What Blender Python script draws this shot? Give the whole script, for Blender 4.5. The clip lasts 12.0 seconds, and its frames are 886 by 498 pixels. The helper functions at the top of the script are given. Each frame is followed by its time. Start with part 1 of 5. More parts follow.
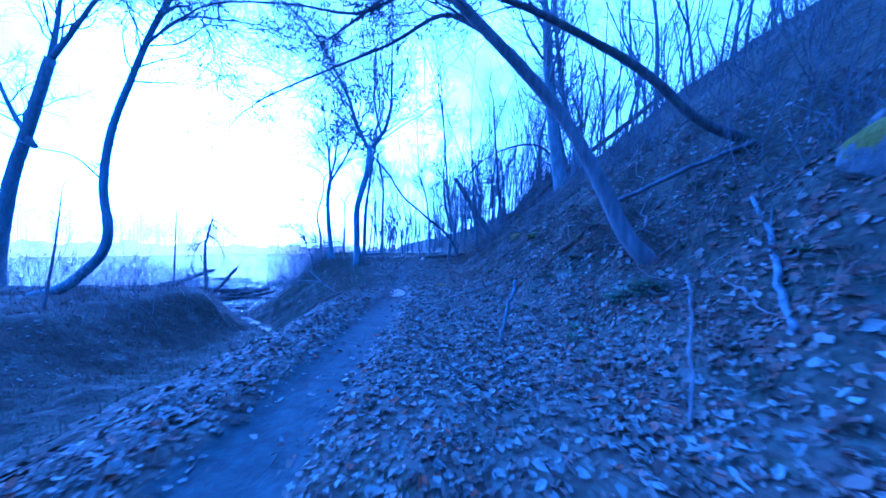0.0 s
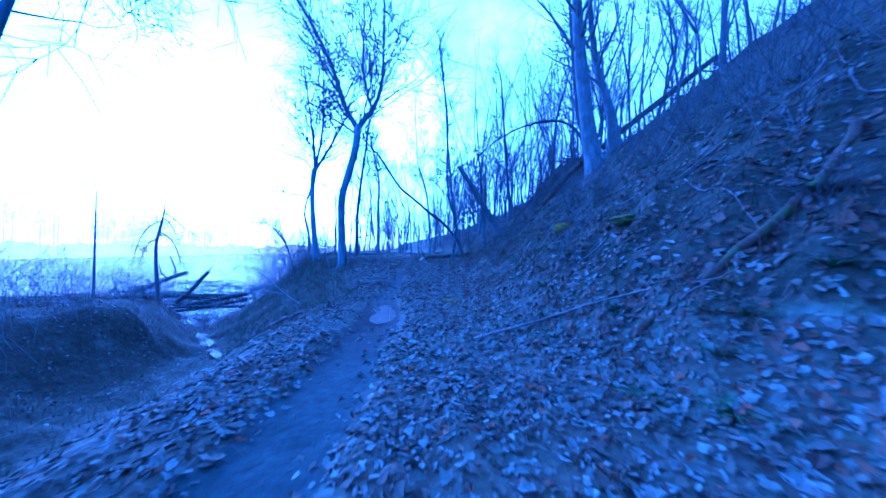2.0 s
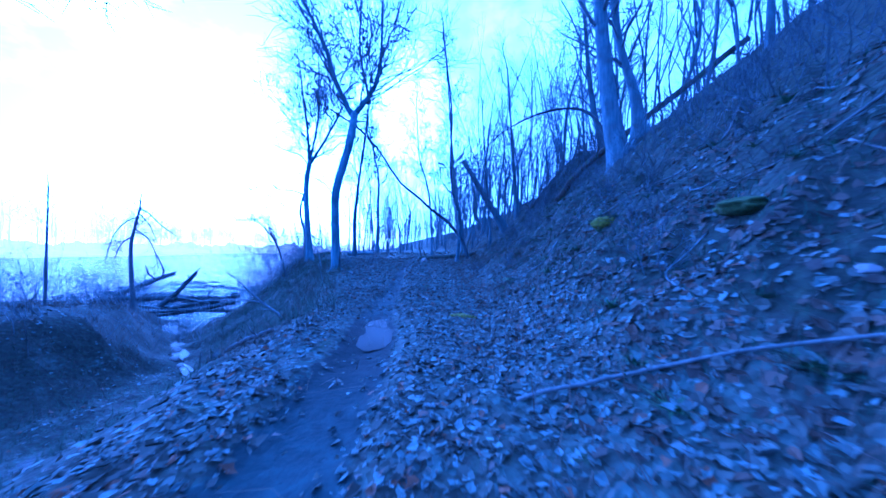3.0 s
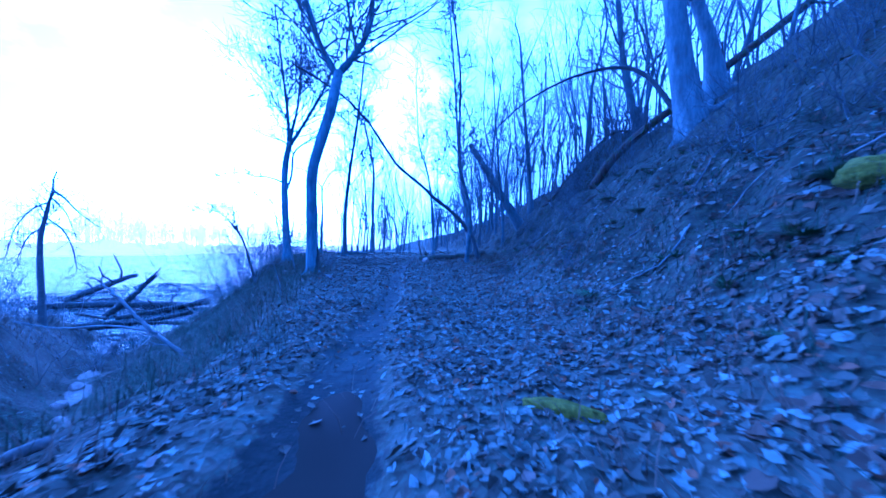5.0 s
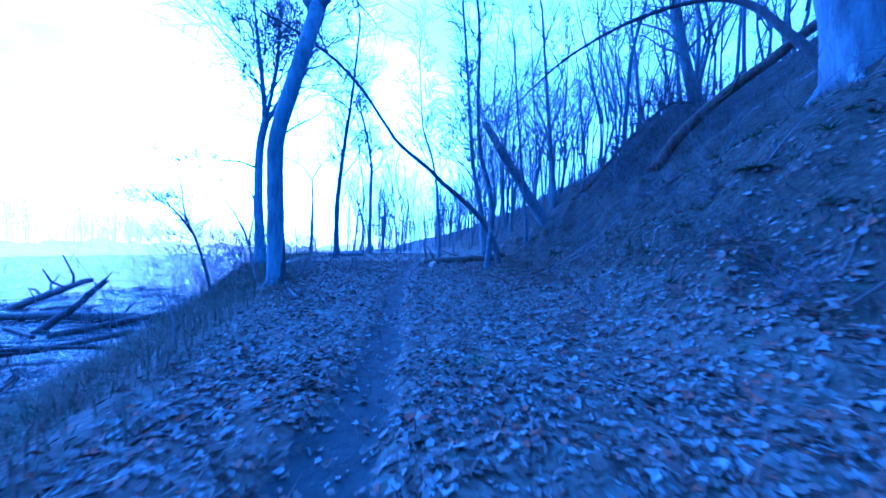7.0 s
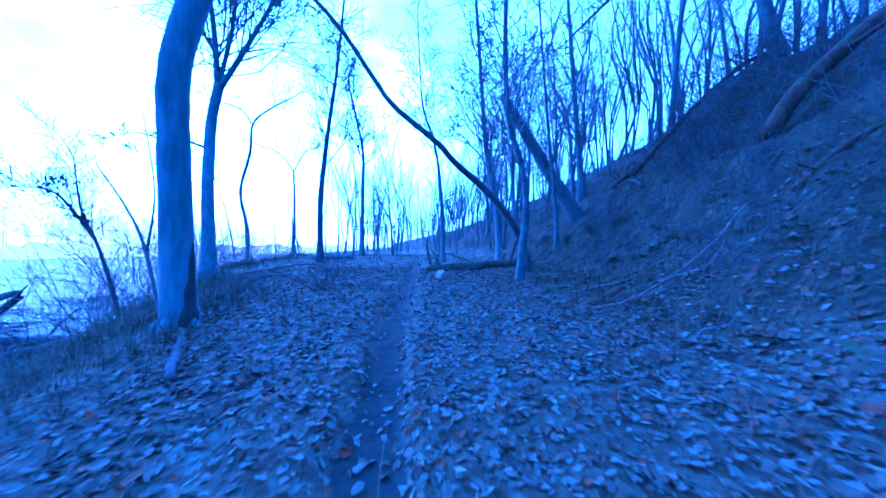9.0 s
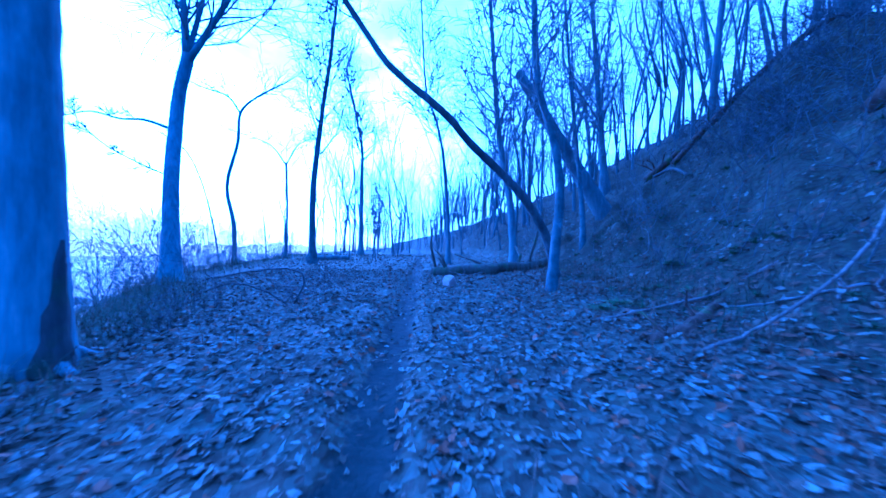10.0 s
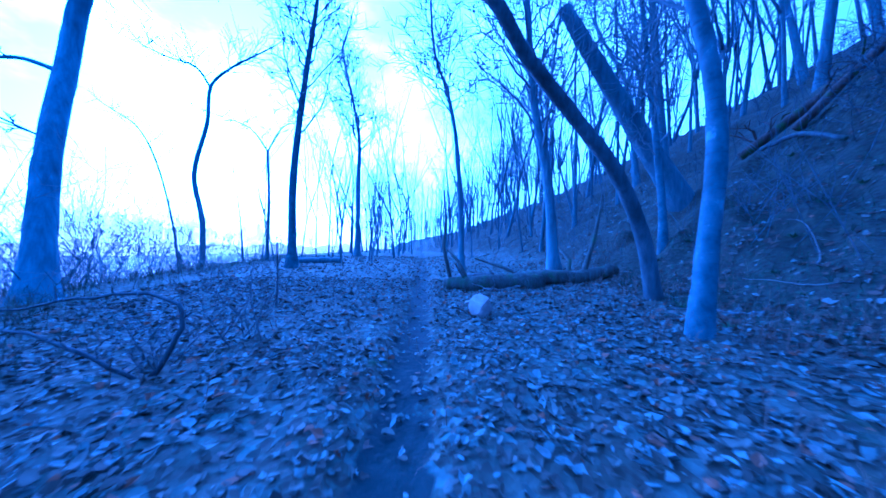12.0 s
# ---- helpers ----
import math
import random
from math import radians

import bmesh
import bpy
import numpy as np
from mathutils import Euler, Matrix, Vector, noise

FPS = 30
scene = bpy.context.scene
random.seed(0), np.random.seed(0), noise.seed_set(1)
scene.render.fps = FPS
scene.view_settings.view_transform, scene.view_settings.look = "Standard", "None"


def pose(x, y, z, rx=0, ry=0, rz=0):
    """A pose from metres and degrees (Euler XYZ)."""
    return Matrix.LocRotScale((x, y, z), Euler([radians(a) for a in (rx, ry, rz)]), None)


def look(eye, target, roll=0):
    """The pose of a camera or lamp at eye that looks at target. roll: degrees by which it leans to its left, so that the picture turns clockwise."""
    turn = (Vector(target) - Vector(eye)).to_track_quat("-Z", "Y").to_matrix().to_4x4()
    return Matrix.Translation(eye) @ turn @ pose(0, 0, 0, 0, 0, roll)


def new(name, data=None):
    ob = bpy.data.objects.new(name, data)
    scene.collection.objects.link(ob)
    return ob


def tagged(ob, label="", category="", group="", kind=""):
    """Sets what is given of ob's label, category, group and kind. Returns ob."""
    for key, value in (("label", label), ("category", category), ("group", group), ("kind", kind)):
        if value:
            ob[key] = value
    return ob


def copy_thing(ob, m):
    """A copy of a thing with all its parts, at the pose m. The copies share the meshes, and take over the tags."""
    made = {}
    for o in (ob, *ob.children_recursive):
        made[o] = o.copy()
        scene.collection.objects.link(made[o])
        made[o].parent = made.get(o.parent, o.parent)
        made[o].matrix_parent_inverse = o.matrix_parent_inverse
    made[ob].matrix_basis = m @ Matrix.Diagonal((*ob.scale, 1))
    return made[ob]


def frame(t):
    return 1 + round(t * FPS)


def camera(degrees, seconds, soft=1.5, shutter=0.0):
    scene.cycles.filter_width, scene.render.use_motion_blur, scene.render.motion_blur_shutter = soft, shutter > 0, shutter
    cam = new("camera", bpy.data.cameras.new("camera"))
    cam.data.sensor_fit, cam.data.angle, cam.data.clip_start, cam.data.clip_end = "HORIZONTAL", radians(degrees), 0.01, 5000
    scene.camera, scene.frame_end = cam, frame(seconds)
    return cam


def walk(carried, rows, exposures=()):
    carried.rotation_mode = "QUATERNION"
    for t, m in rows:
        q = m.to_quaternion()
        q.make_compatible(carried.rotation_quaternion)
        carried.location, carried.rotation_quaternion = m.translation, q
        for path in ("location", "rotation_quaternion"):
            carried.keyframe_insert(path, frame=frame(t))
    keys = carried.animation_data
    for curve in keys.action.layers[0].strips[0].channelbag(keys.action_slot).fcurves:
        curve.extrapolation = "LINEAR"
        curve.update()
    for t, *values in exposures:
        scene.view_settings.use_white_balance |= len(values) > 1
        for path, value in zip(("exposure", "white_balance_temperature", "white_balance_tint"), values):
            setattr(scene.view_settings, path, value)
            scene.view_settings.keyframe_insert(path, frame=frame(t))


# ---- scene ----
cam = camera(112.0, 12.0, soft=1.65, shutter=0.4)
PATH = [
    (0, (3.817, -2.178, 1.123), (3.742, -0.18, 1.127), 0.7),
    (0.5, (3.729, -1.239, 1.003), (3.66, 0.759, 1.007), 0.6),
    (1, (3.611, -0.216, 1.0), (3.544, 1.783, 1.004), 0.6),
    (1.5, (3.517, 0.683, 1.03), (3.45, 2.682, 1.031), 0.4),
    (2, (3.405, 1.62, 1.084), (3.334, 3.619, 1.083), 0.4),
    (2.5, (3.3, 2.381, 1.082), (3.224, 4.379, 1.081), 0.4),
    (3, (3.168, 3.245, 1.094), (3.092, 5.244, 1.091), 0.5),
    (3.2, (3.108, 3.545, 1.083), (3.034, 5.543, 1.077), 0.4),
    (4.8, (2.563, 6.604, 0.909), (2.504, 8.603, 0.915), 0.6),
    (5, (2.541, 6.849, 0.908), (2.485, 8.848, 0.913), 0.7),
    (5.5, (2.514, 7.67, 0.868), (2.453, 9.669, 0.874), 0.7),
    (6, (2.315, 8.635, 0.85), (2.254, 10.634, 0.858), 0.7),
    (6.5, (2.168, 9.457, 0.914), (2.111, 11.456, 0.92), 0.8),
    (7, (1.878, 10.432, 0.989), (1.823, 12.431, 0.992), 0.8),
    (7.2, (1.834, 10.726, 0.969), (1.774, 12.725, 0.976), 0.8),
    (8.8, (1.329, 13.712, 1.164), (1.293, 15.711, 1.159), 0.2),
    (9, (1.262, 14.008, 1.187), (1.232, 16.007, 1.181), 0.3),
    (9.5, (1.168, 14.972, 1.201), (1.134, 16.972, 1.192), 0.4),
    (10, (1.024, 15.852, 1.197), (0.985, 17.852, 1.19), 0.5),
    (10.5, (0.88, 16.737, 1.197), (0.838, 18.736, 1.193), 0.5),
    (11, (0.738, 17.592, 1.194), (0.695, 19.591, 1.191), 0.6),
    (11.5, (0.67, 18.442, 1.206), (0.621, 20.441, 1.205), 0.8),
    (12, (0.545, 19.218, 1.204), (0.493, 21.217, 1.204), 0.7),
]
walk(cam, [(t, look(eye, target, roll)) for t, eye, target, roll in PATH], [(0.0, 0.02, 2895, 28.0), (5.0, 0.03, 2905, 28.0), (9.0, 0.23, 2840, 25.0), (12.0, 0.19, 2820, 26.0)])

# ---- daylight: pale winter sky with broken cloud, soft low sun ahead over the river ----
SUN_EL, SUN_AZ = radians(10), radians(-36)
SKY_BASE, SKY_BROAD, SKY_GLOW = 0.62, 2.25, 3.6
world = bpy.data.worlds.new("sky")
scene.world = world
world.use_nodes = True
wn, wl = world.node_tree.nodes, world.node_tree.links
wn.clear()


def wnode(kind, **values):
    n = wn.new(kind)
    for k, v in values.items():
        n.inputs[k].default_value = v
    return n


sky = wn.new("ShaderNodeTexSky")
sky.sky_type, sky.sun_disc = "NISHITA", False
sky.sun_elevation, sky.sun_rotation = SUN_EL, SUN_AZ
sky.air_density, sky.dust_density, sky.ozone_density = 1.0, 2.0, 1.0
coord = wn.new("ShaderNodeTexCoord")


def wmath(op, a, b=None):
    n = wn.new("ShaderNodeMath")
    n.operation = op
    for i, v in enumerate((a, b)):
        if isinstance(v, (int, float)):
            n.inputs[i].default_value = v
        elif v is not None:
            wl.new(v, n.inputs[i])
    return n.outputs[0]


# the cloud veil is brightest round the low sun and dims towards the far side of the sky
toward = wn.new("ShaderNodeVectorMath")
toward.operation = "DOT_PRODUCT"
wl.new(coord.outputs["Generated"], toward.inputs[0])
toward.inputs[1].default_value = (math.sin(SUN_AZ) * math.cos(SUN_EL), math.cos(SUN_AZ) * math.cos(SUN_EL), math.sin(SUN_EL))
near = wmath("MULTIPLY_ADD", toward.outputs["Value"], 0.5)
near.node.inputs[2].default_value = 0.5
broad = wmath("MULTIPLY", wmath("POWER", near, 2.6), SKY_BROAD)
glow = wmath("MULTIPLY", wmath("POWER", wmath("MAXIMUM", toward.outputs["Value"], 0.0), 5.0), SKY_GLOW)
light = wmath("ADD", wmath("ADD", broad, glow), SKY_BASE)
squash = wn.new("ShaderNodeMapping")
squash.inputs["Scale"].default_value = (1.0, 1.0, 1.8)
wl.new(coord.outputs["Generated"], squash.inputs["Vector"])
puffs = wnode("ShaderNodeTexNoise", Scale=3.4, Detail=6.0, Roughness=0.6)
wl.new(squash.outputs["Vector"], puffs.inputs["Vector"])
cover = wn.new("ShaderNodeMapRange")
cover.interpolation_type = "SMOOTHSTEP"
for k, v in zip(("From Min", "From Max", "To Min", "To Max"), (0.40, 0.62, 0.7, 1.5)):
    cover.inputs[k].default_value = v
wl.new(puffs.outputs["Fac"], cover.inputs["Value"])
veil = wn.new("ShaderNodeVectorMath")
veil.operation = "SCALE"
veil.inputs[0].default_value = (1.03, 1.0, 1.02)
wl.new(wmath("MULTIPLY", light, cover.outputs["Result"]), veil.inputs["Scale"])
clear = wn.new("ShaderNodeVectorMath")
clear.operation = "SCALE"
clear.inputs["Scale"].default_value = 0.05
wl.new(sky.outputs["Color"], clear.inputs[0])
both = wn.new("ShaderNodeVectorMath")
both.operation = "ADD"
wl.new(veil.outputs[0], both.inputs[0])
wl.new(clear.outputs[0], both.inputs[1])
back = wnode("ShaderNodeBackground", Strength=1.0)
wl.new(both.outputs[0], back.inputs["Color"])
out = wn.new("ShaderNodeOutputWorld")
wl.new(back.outputs["Background"], out.inputs["Surface"])
sun = new("sun", bpy.data.lights.new("sun", "SUN"))
sun.data.energy, sun.data.angle, sun.data.color = 0.5, radians(12), (1.0, 0.93, 0.85)
sun.matrix_world = look((0, 0, 40), (0 - math.sin(SUN_AZ) * 10, -math.cos(SUN_AZ) * 10, 40 - math.tan(SUN_EL) * 10))


# ---- materials ----
class Mat:
    """A node material with a principled surface and short ways to add nodes."""

    def __init__(self, name, rough=0.8, spec=0.3):
        self.m = bpy.data.materials.new(name)
        self.m.use_nodes = True
        self.t = self.m.node_tree
        self.p = self.t.nodes["Principled BSDF"]
        self.p.inputs["Roughness"].default_value = rough
        self.p.inputs["Specular IOR Level"].default_value = spec
        self.co = self.t.nodes.new("ShaderNodeTexCoord")

    def link(self, a, b):
        self.t.links.new(a, b)

    def place(self, scale=(1, 1, 1)):
        n = self.t.nodes.new("ShaderNodeMapping")
        n.inputs["Scale"].default_value = scale
        self.link(self.co.outputs["Object"], n.inputs["Vector"])
        return n.outputs["Vector"]

    def noise(self, scale, detail=4.0, rough=0.6, at=None):
        n = self.t.nodes.new("ShaderNodeTexNoise")
        n.inputs["Scale"].default_value, n.inputs["Detail"].default_value, n.inputs["Roughness"].default_value = scale, detail, rough
        self.link(at or self.co.outputs["Object"], n.inputs["Vector"])
        return n.outputs["Fac"]

    def cells(self, scale, feature="F1", at=None):
        n = self.t.nodes.new("ShaderNodeTexVoronoi")
        n.feature = feature
        n.inputs["Scale"].default_value = scale
        self.link(at or self.co.outputs["Object"], n.inputs["Vector"])
        return n

    def ramp(self, fac, stops):
        n = self.t.nodes.new("ShaderNodeValToRGB")
        els = n.color_ramp.elements
        while len(els) < len(stops):
            els.new(0.5)
        for e, (at, c) in zip(els, stops):
            e.position, e.color = at, (*c, 1)
        self.link(fac, n.inputs["Fac"])
        return n.outputs["Color"]

    def span(self, value, a, b, lo=0.0, hi=1.0):
        n = self.t.nodes.new("ShaderNodeMapRange")
        for k, v in zip(("From Min", "From Max", "To Min", "To Max"), (a, b, lo, hi)):
            n.inputs[k].default_value = v
        self.link(value, n.inputs["Value"])
        return n.outputs["Result"]

    def mix(self, fac, a, b, blend="MIX"):
        n = self.t.nodes.new("ShaderNodeMix")
        n.data_type, n.blend_type = "RGBA", blend
        for v, i in ((fac, 0), (a, 6), (b, 7)):
            if isinstance(v, (int, float)):
                n.inputs[i].default_value = v
            elif isinstance(v, tuple):
                n.inputs[i].default_value = (*v, 1)
            else:
                self.link(v, n.inputs[i])
        return n.outputs[2]

    def bump(self, height, strength=0.5, distance=0.02, under=None):
        n = self.t.nodes.new("ShaderNodeBump")
        n.inputs["Strength"].default_value, n.inputs["Distance"].default_value = strength, distance
        self.link(height, n.inputs["Height"])
        if under:
            self.link(under, n.inputs["Normal"])
        return n.outputs["Normal"]

    def done(self, colour, normal=None, rough=None):
        if isinstance(colour, tuple):
            self.p.inputs["Base Color"].default_value = (*colour, 1)
        else:
            self.link(colour, self.p.inputs["Base Color"])
        if normal:
            self.link(normal, self.p.inputs["Normal"])
        if rough:
            self.link(rough, self.p.inputs["Roughness"])
        return self.m


def bark_material(name, dark, mid, light, ridges=1.0, moss=0.0):
    k = Mat(name, 0.85, 0.25)
    grain = k.noise(9, 6, 0.65, k.place((1, 1, 0.16)))
    furrow = k.cells(14, "DISTANCE_TO_EDGE", k.place((1, 1, 0.14)))
    stain = k.noise(1.3, 3)
    col = k.ramp(grain, [(0.3, dark), (0.55, mid), (0.78, light)])
    col = k.mix(k.span(stain, 0.45, 0.7, 0, 0.55), col, tuple(0.6 * c for c in dark))
    if moss:
        col = k.mix(k.span(k.noise(3.1, 4), 0.52, 0.66, 0, moss), col, (0.05, 0.085, 0.02))
    n = k.bump(furrow.outputs["Distance"], 0.6 * ridges, 0.03)
    return k.done(col, k.bump(grain, 0.5, 0.02, n))


def litter_material():
    """Ground: leaf litter seen from afar, bare trodden mud where the attribute mud says so."""
    k = Mat("forest_floor", 0.85, 0.25)
    leaf = k.cells(11.0)
    leaf2 = k.cells(23.0)
    split = k.t.nodes.new("ShaderNodeSeparateColor")
    k.link(leaf.outputs["Color"], split.inputs["Color"])
    split2 = k.t.nodes.new("ShaderNodeSeparateColor")
    k.link(leaf2.outputs["Color"], split2.inputs["Color"])
    litter = k.ramp(split.outputs["Red"], [(0.0, (0.023, 0.025, 0.022)), (0.3, (0.044, 0.047, 0.038)), (0.62, (0.072, 0.082, 0.070)), (0.86, (0.108, 0.128, 0.115)), (1.0, (0.160, 0.192, 0.183))])
    fine = k.ramp(split2.outputs["Red"], [(0.0, (0.022, 0.026, 0.023)), (0.5, (0.055, 0.063, 0.050)), (1.0, (0.110, 0.139, 0.111))])
    litter = k.mix(0.4, litter, fine)
    patch = k.noise(0.55, 4)
    litter = k.mix(k.span(patch, 0.38, 0.64, 0, 0.6), litter, (0.052, 0.054, 0.041))
    litter = k.mix(k.span(k.noise(1.9, 5), 0.6, 0.72, 0, 0.6), litter, (0.037, 0.059, 0.019))
    soil = k.ramp(k.noise(7, 7), [(0.3, (0.028, 0.036, 0.037)), (0.55, (0.046, 0.058, 0.060)), (0.8, (0.070, 0.086, 0.088))])
    at = k.t.nodes.new("ShaderNodeAttribute")
    at.attribute_name = "moss"
    grown = k.mix(1.0, k.span(k.noise(1.4, 6), 0.3, 0.7, -0.45, 0.45), at.outputs["Color"], "ADD")
    green = k.ramp(k.noise(9, 6), [(0.3, (0.009, 0.010, 0.009)), (0.5, (0.022, 0.026, 0.019)), (0.75, (0.046, 0.054, 0.034))])
    litter = k.mix(k.span(grown, 0.35, 0.7, 0, 0.9), litter, green)
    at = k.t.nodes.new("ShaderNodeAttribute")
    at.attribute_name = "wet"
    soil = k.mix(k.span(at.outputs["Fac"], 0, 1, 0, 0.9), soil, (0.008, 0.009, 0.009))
    at = k.t.nodes.new("ShaderNodeAttribute")
    at.attribute_name = "mud"
    worn = k.mix(1.0, k.span(k.noise(4.5, 5), 0.25, 0.75, -0.35, 0.35), at.outputs["Color"], "ADD")
    worn = k.span(worn, 0.4, 0.62)
    col = k.mix(worn, litter, soil)
    rough = k.span(worn, 0, 1, 0.9, 0.93)
    height = k.mix(worn, leaf.outputs["Distance"], k.noise(16, 6))
    n = k.bump(k.noise(2.4, 5), 0.5, 0.12)
    return k.done(col, k.bump(height, 0.7, 0.03, n), rough)


def leaf_material(name, stops):
    k = Mat(name, 0.7, 0.25)
    geo = k.t.nodes.new("ShaderNodeNewGeometry")
    col = k.ramp(geo.outputs["Random Per Island"], stops)
    col = k.mix(k.span(k.noise(40, 4), 0.35, 0.7, 0, 0.4), col, (0.060, 0.055, 0.042))
    return k.done(col, k.bump(k.noise(60, 3), 0.3, 0.004))


def water_material(name, colour, rough, ripple, scale, stretch=(1, 1, 1), swell=0.05, shine=0.5):
    k = Mat(name, rough, shine)
    k.p.inputs["IOR"].default_value = 1.33
    n = k.bump(k.noise(scale, 4, 0.55, k.place(stretch)), ripple, swell)
    return k.done(k.mix(k.span(k.noise(0.4, 3), 0.35, 0.65), colour, tuple(1.5 * c for c in colour)), n)


def plain_material(name, dark, light, scale, rough=0.8, bump=0.4, island=False):
    k = Mat(name, rough, 0.3)
    fac = k.noise(scale, 5)
    col = k.ramp(fac, [(0.3, dark), (0.75, light)])
    if island:
        geo = k.t.nodes.new("ShaderNodeNewGeometry")
        col = k.mix(k.span(geo.outputs["Random Per Island"], 0, 1, 0, 0.6), col, tuple(0.4 * c for c in dark))
    return k.done(col, k.bump(fac, bump, 0.02))


def mottled_material():
    """Smooth bark with pale lichen patches and dark rings."""
    k = Mat("mottled_smooth_bark", 0.8, 0.25)
    patch = k.noise(5.5, 5, 0.65, k.place((1, 1, 0.7)))
    ring = k.noise(3.2, 4, 0.6, k.place((0.35, 0.35, 4.5)))
    col = k.ramp(patch, [(0.36, (0.058, 0.070, 0.084)), (0.5, (0.098, 0.116, 0.138)), (0.60, (0.122, 0.142, 0.167)), (0.68, (0.215, 0.243, 0.275))])
    col = k.mix(k.span(ring, 0.56, 0.68, 0, 0.6), col, (0.050, 0.058, 0.068))
    return k.done(col, k.bump(ring, 0.35, 0.015, k.bump(patch, 0.3, 0.01)))


BARK = bark_material("grey_bark", (0.105, 0.120, 0.138), (0.175, 0.200, 0.228), (0.265, 0.295, 0.325))
BARK_DARK = bark_material("dark_damp_bark", (0.034, 0.038, 0.044), (0.070, 0.076, 0.084), (0.125, 0.132, 0.142), 1.0, 0.3)
BARK_MID = bark_material("damp_grey_bark", (0.052, 0.059, 0.068), (0.098, 0.108, 0.122), (0.165, 0.178, 0.195))
# smooth pale bark, lightened further to put veiling glare into its colour
BARK_PALE_GLARE = bark_material("pale_smooth_bark_glare", (0.115, 0.136, 0.166), (0.205, 0.240, 0.285), (0.31, 0.352, 0.40), 0.45)
BARK_LOG = bark_material("lichened_log_bark", (0.036, 0.038, 0.034), (0.080, 0.088, 0.080), (0.165, 0.185, 0.175), 1.3, 0.5)
BARK_MOSSY = bark_material("mossy_rotten_bark", (0.022, 0.020, 0.016), (0.058, 0.052, 0.044), (0.115, 0.105, 0.092), 1.2, 0.8)
BARK_MID2 = bark_material("dull_grey_bark", (0.075, 0.087, 0.102), (0.130, 0.150, 0.174), (0.205, 0.230, 0.258), 1.0, 0.15)
BARK_MOTTLED = mottled_material()
TWIG = plain_material("twig_bark", (0.11, 0.12, 0.135), (0.21, 0.225, 0.245), 6)
# twig bark made paler, with distance haze put into the colour
TWIG_HAZED = plain_material("hazed_twig_bark", (0.18, 0.19, 0.205), (0.30, 0.315, 0.335), 4)
DEADWOOD = bark_material("weathered_deadwood", (0.075, 0.078, 0.080), (0.155, 0.160, 0.162), (0.25, 0.255, 0.255), 0.6)
GROUND = litter_material()
LEAF = leaf_material("fallen_leaf", [(0.0, (0.032, 0.034, 0.029)), (0.25, (0.062, 0.067, 0.054)), (0.5, (0.096, 0.108, 0.094)), (0.74, (0.138, 0.162, 0.153)), (0.92, (0.200, 0.230, 0.232)), (0.95, (0.092, 0.062, 0.038)), (1.0, (0.115, 0.066, 0.034))])
LEAF_BROWN = leaf_material("brown_fallen_leaf", [(0.0, (0.020, 0.018, 0.015)), (0.3, (0.046, 0.040, 0.030)), (0.5, (0.066, 0.048, 0.032)), (0.65, (0.068, 0.066, 0.054)), (0.85, (0.105, 0.115, 0.104)), (1.0, (0.165, 0.185, 0.182))])
RIVER = water_material("river_water", (0.03, 0.045, 0.048), 0.08, 1.0, 0.55, (0.7, 2.8, 1), 1.1)
STREAM = water_material("stream_water", (0.022, 0.024, 0.024), 0.5, 1.0, 7, shine=0.25)
PUDDLE = water_material("puddle_water", (0.020, 0.020, 0.018), 0.18, 0.10, 6, swell=0.01, shine=0.022)
STONE = plain_material("pale_limestone", (0.14, 0.135, 0.13), (0.32, 0.315, 0.305), 5, 0.85, 0.8)
GREY_STONE = plain_material("grey_stone", (0.06, 0.068, 0.073), (0.15, 0.163, 0.172), 5, 0.85, 0.9)
MOSS = plain_material("bright_moss", (0.04, 0.05, 0.006), (0.16, 0.18, 0.02), 26, 0.95, 1.0)
MOSS_DARK = plain_material("dark_moss", (0.026, 0.036, 0.012), (0.075, 0.095, 0.026), 24, 0.95, 1.0)
# haze over the far shore and its wood is put in as this glow
FAR_HAZE = plain_material("far_haze_glow", (0.12, 0.10, 0.09), (0.2, 0.17, 0.15), 0.3)
FAR_HAZE.node_tree.nodes["Principled BSDF"].inputs["Emission Color"].default_value = (1.0, 0.74, 0.62, 1)
FAR_HAZE.node_tree.nodes["Principled BSDF"].inputs["Emission Strength"].default_value = 1.5


def mossy_stone_material():
    k = Mat("mossy_stone", 0.9, 0.2)
    grey = k.ramp(k.noise(4, 5), [(0.3, (0.042, 0.049, 0.054)), (0.75, (0.105, 0.117, 0.125))])
    split = k.t.nodes.new("ShaderNodeSeparateXYZ")
    k.link(k.co.outputs["Object"], split.inputs["Vector"])
    grown = k.mix(1.0, k.span(split.outputs["Z"], -0.1, 0.4), k.span(k.noise(5, 5), 0.35, 0.65, -0.4, 0.4), "ADD")
    return k.done(k.mix(k.span(grown, 0.4, 0.65), grey, (0.07, 0.085, 0.012)), k.bump(k.noise(14, 5), 0.6, 0.04))


MOSSY_STONE = mossy_stone_material()
DRYGRASS = plain_material("dry_grass", (0.065, 0.058, 0.043), (0.175, 0.155, 0.12), 3, 0.8, 0.1, True)
BANK_GRASS = plain_material("dark_bank_grass", (0.045, 0.062, 0.042), (0.125, 0.155, 0.105), 3, 0.85, 0.1, True)
SLOPE_GRASS = plain_material("slope_grass", (0.028, 0.044, 0.030), (0.085, 0.125, 0.080), 3, 0.85, 0.1, True)
FERN = plain_material("green_weed", (0.060, 0.102, 0.045), (0.140, 0.200, 0.080), 5, 0.7, 0.1, True)


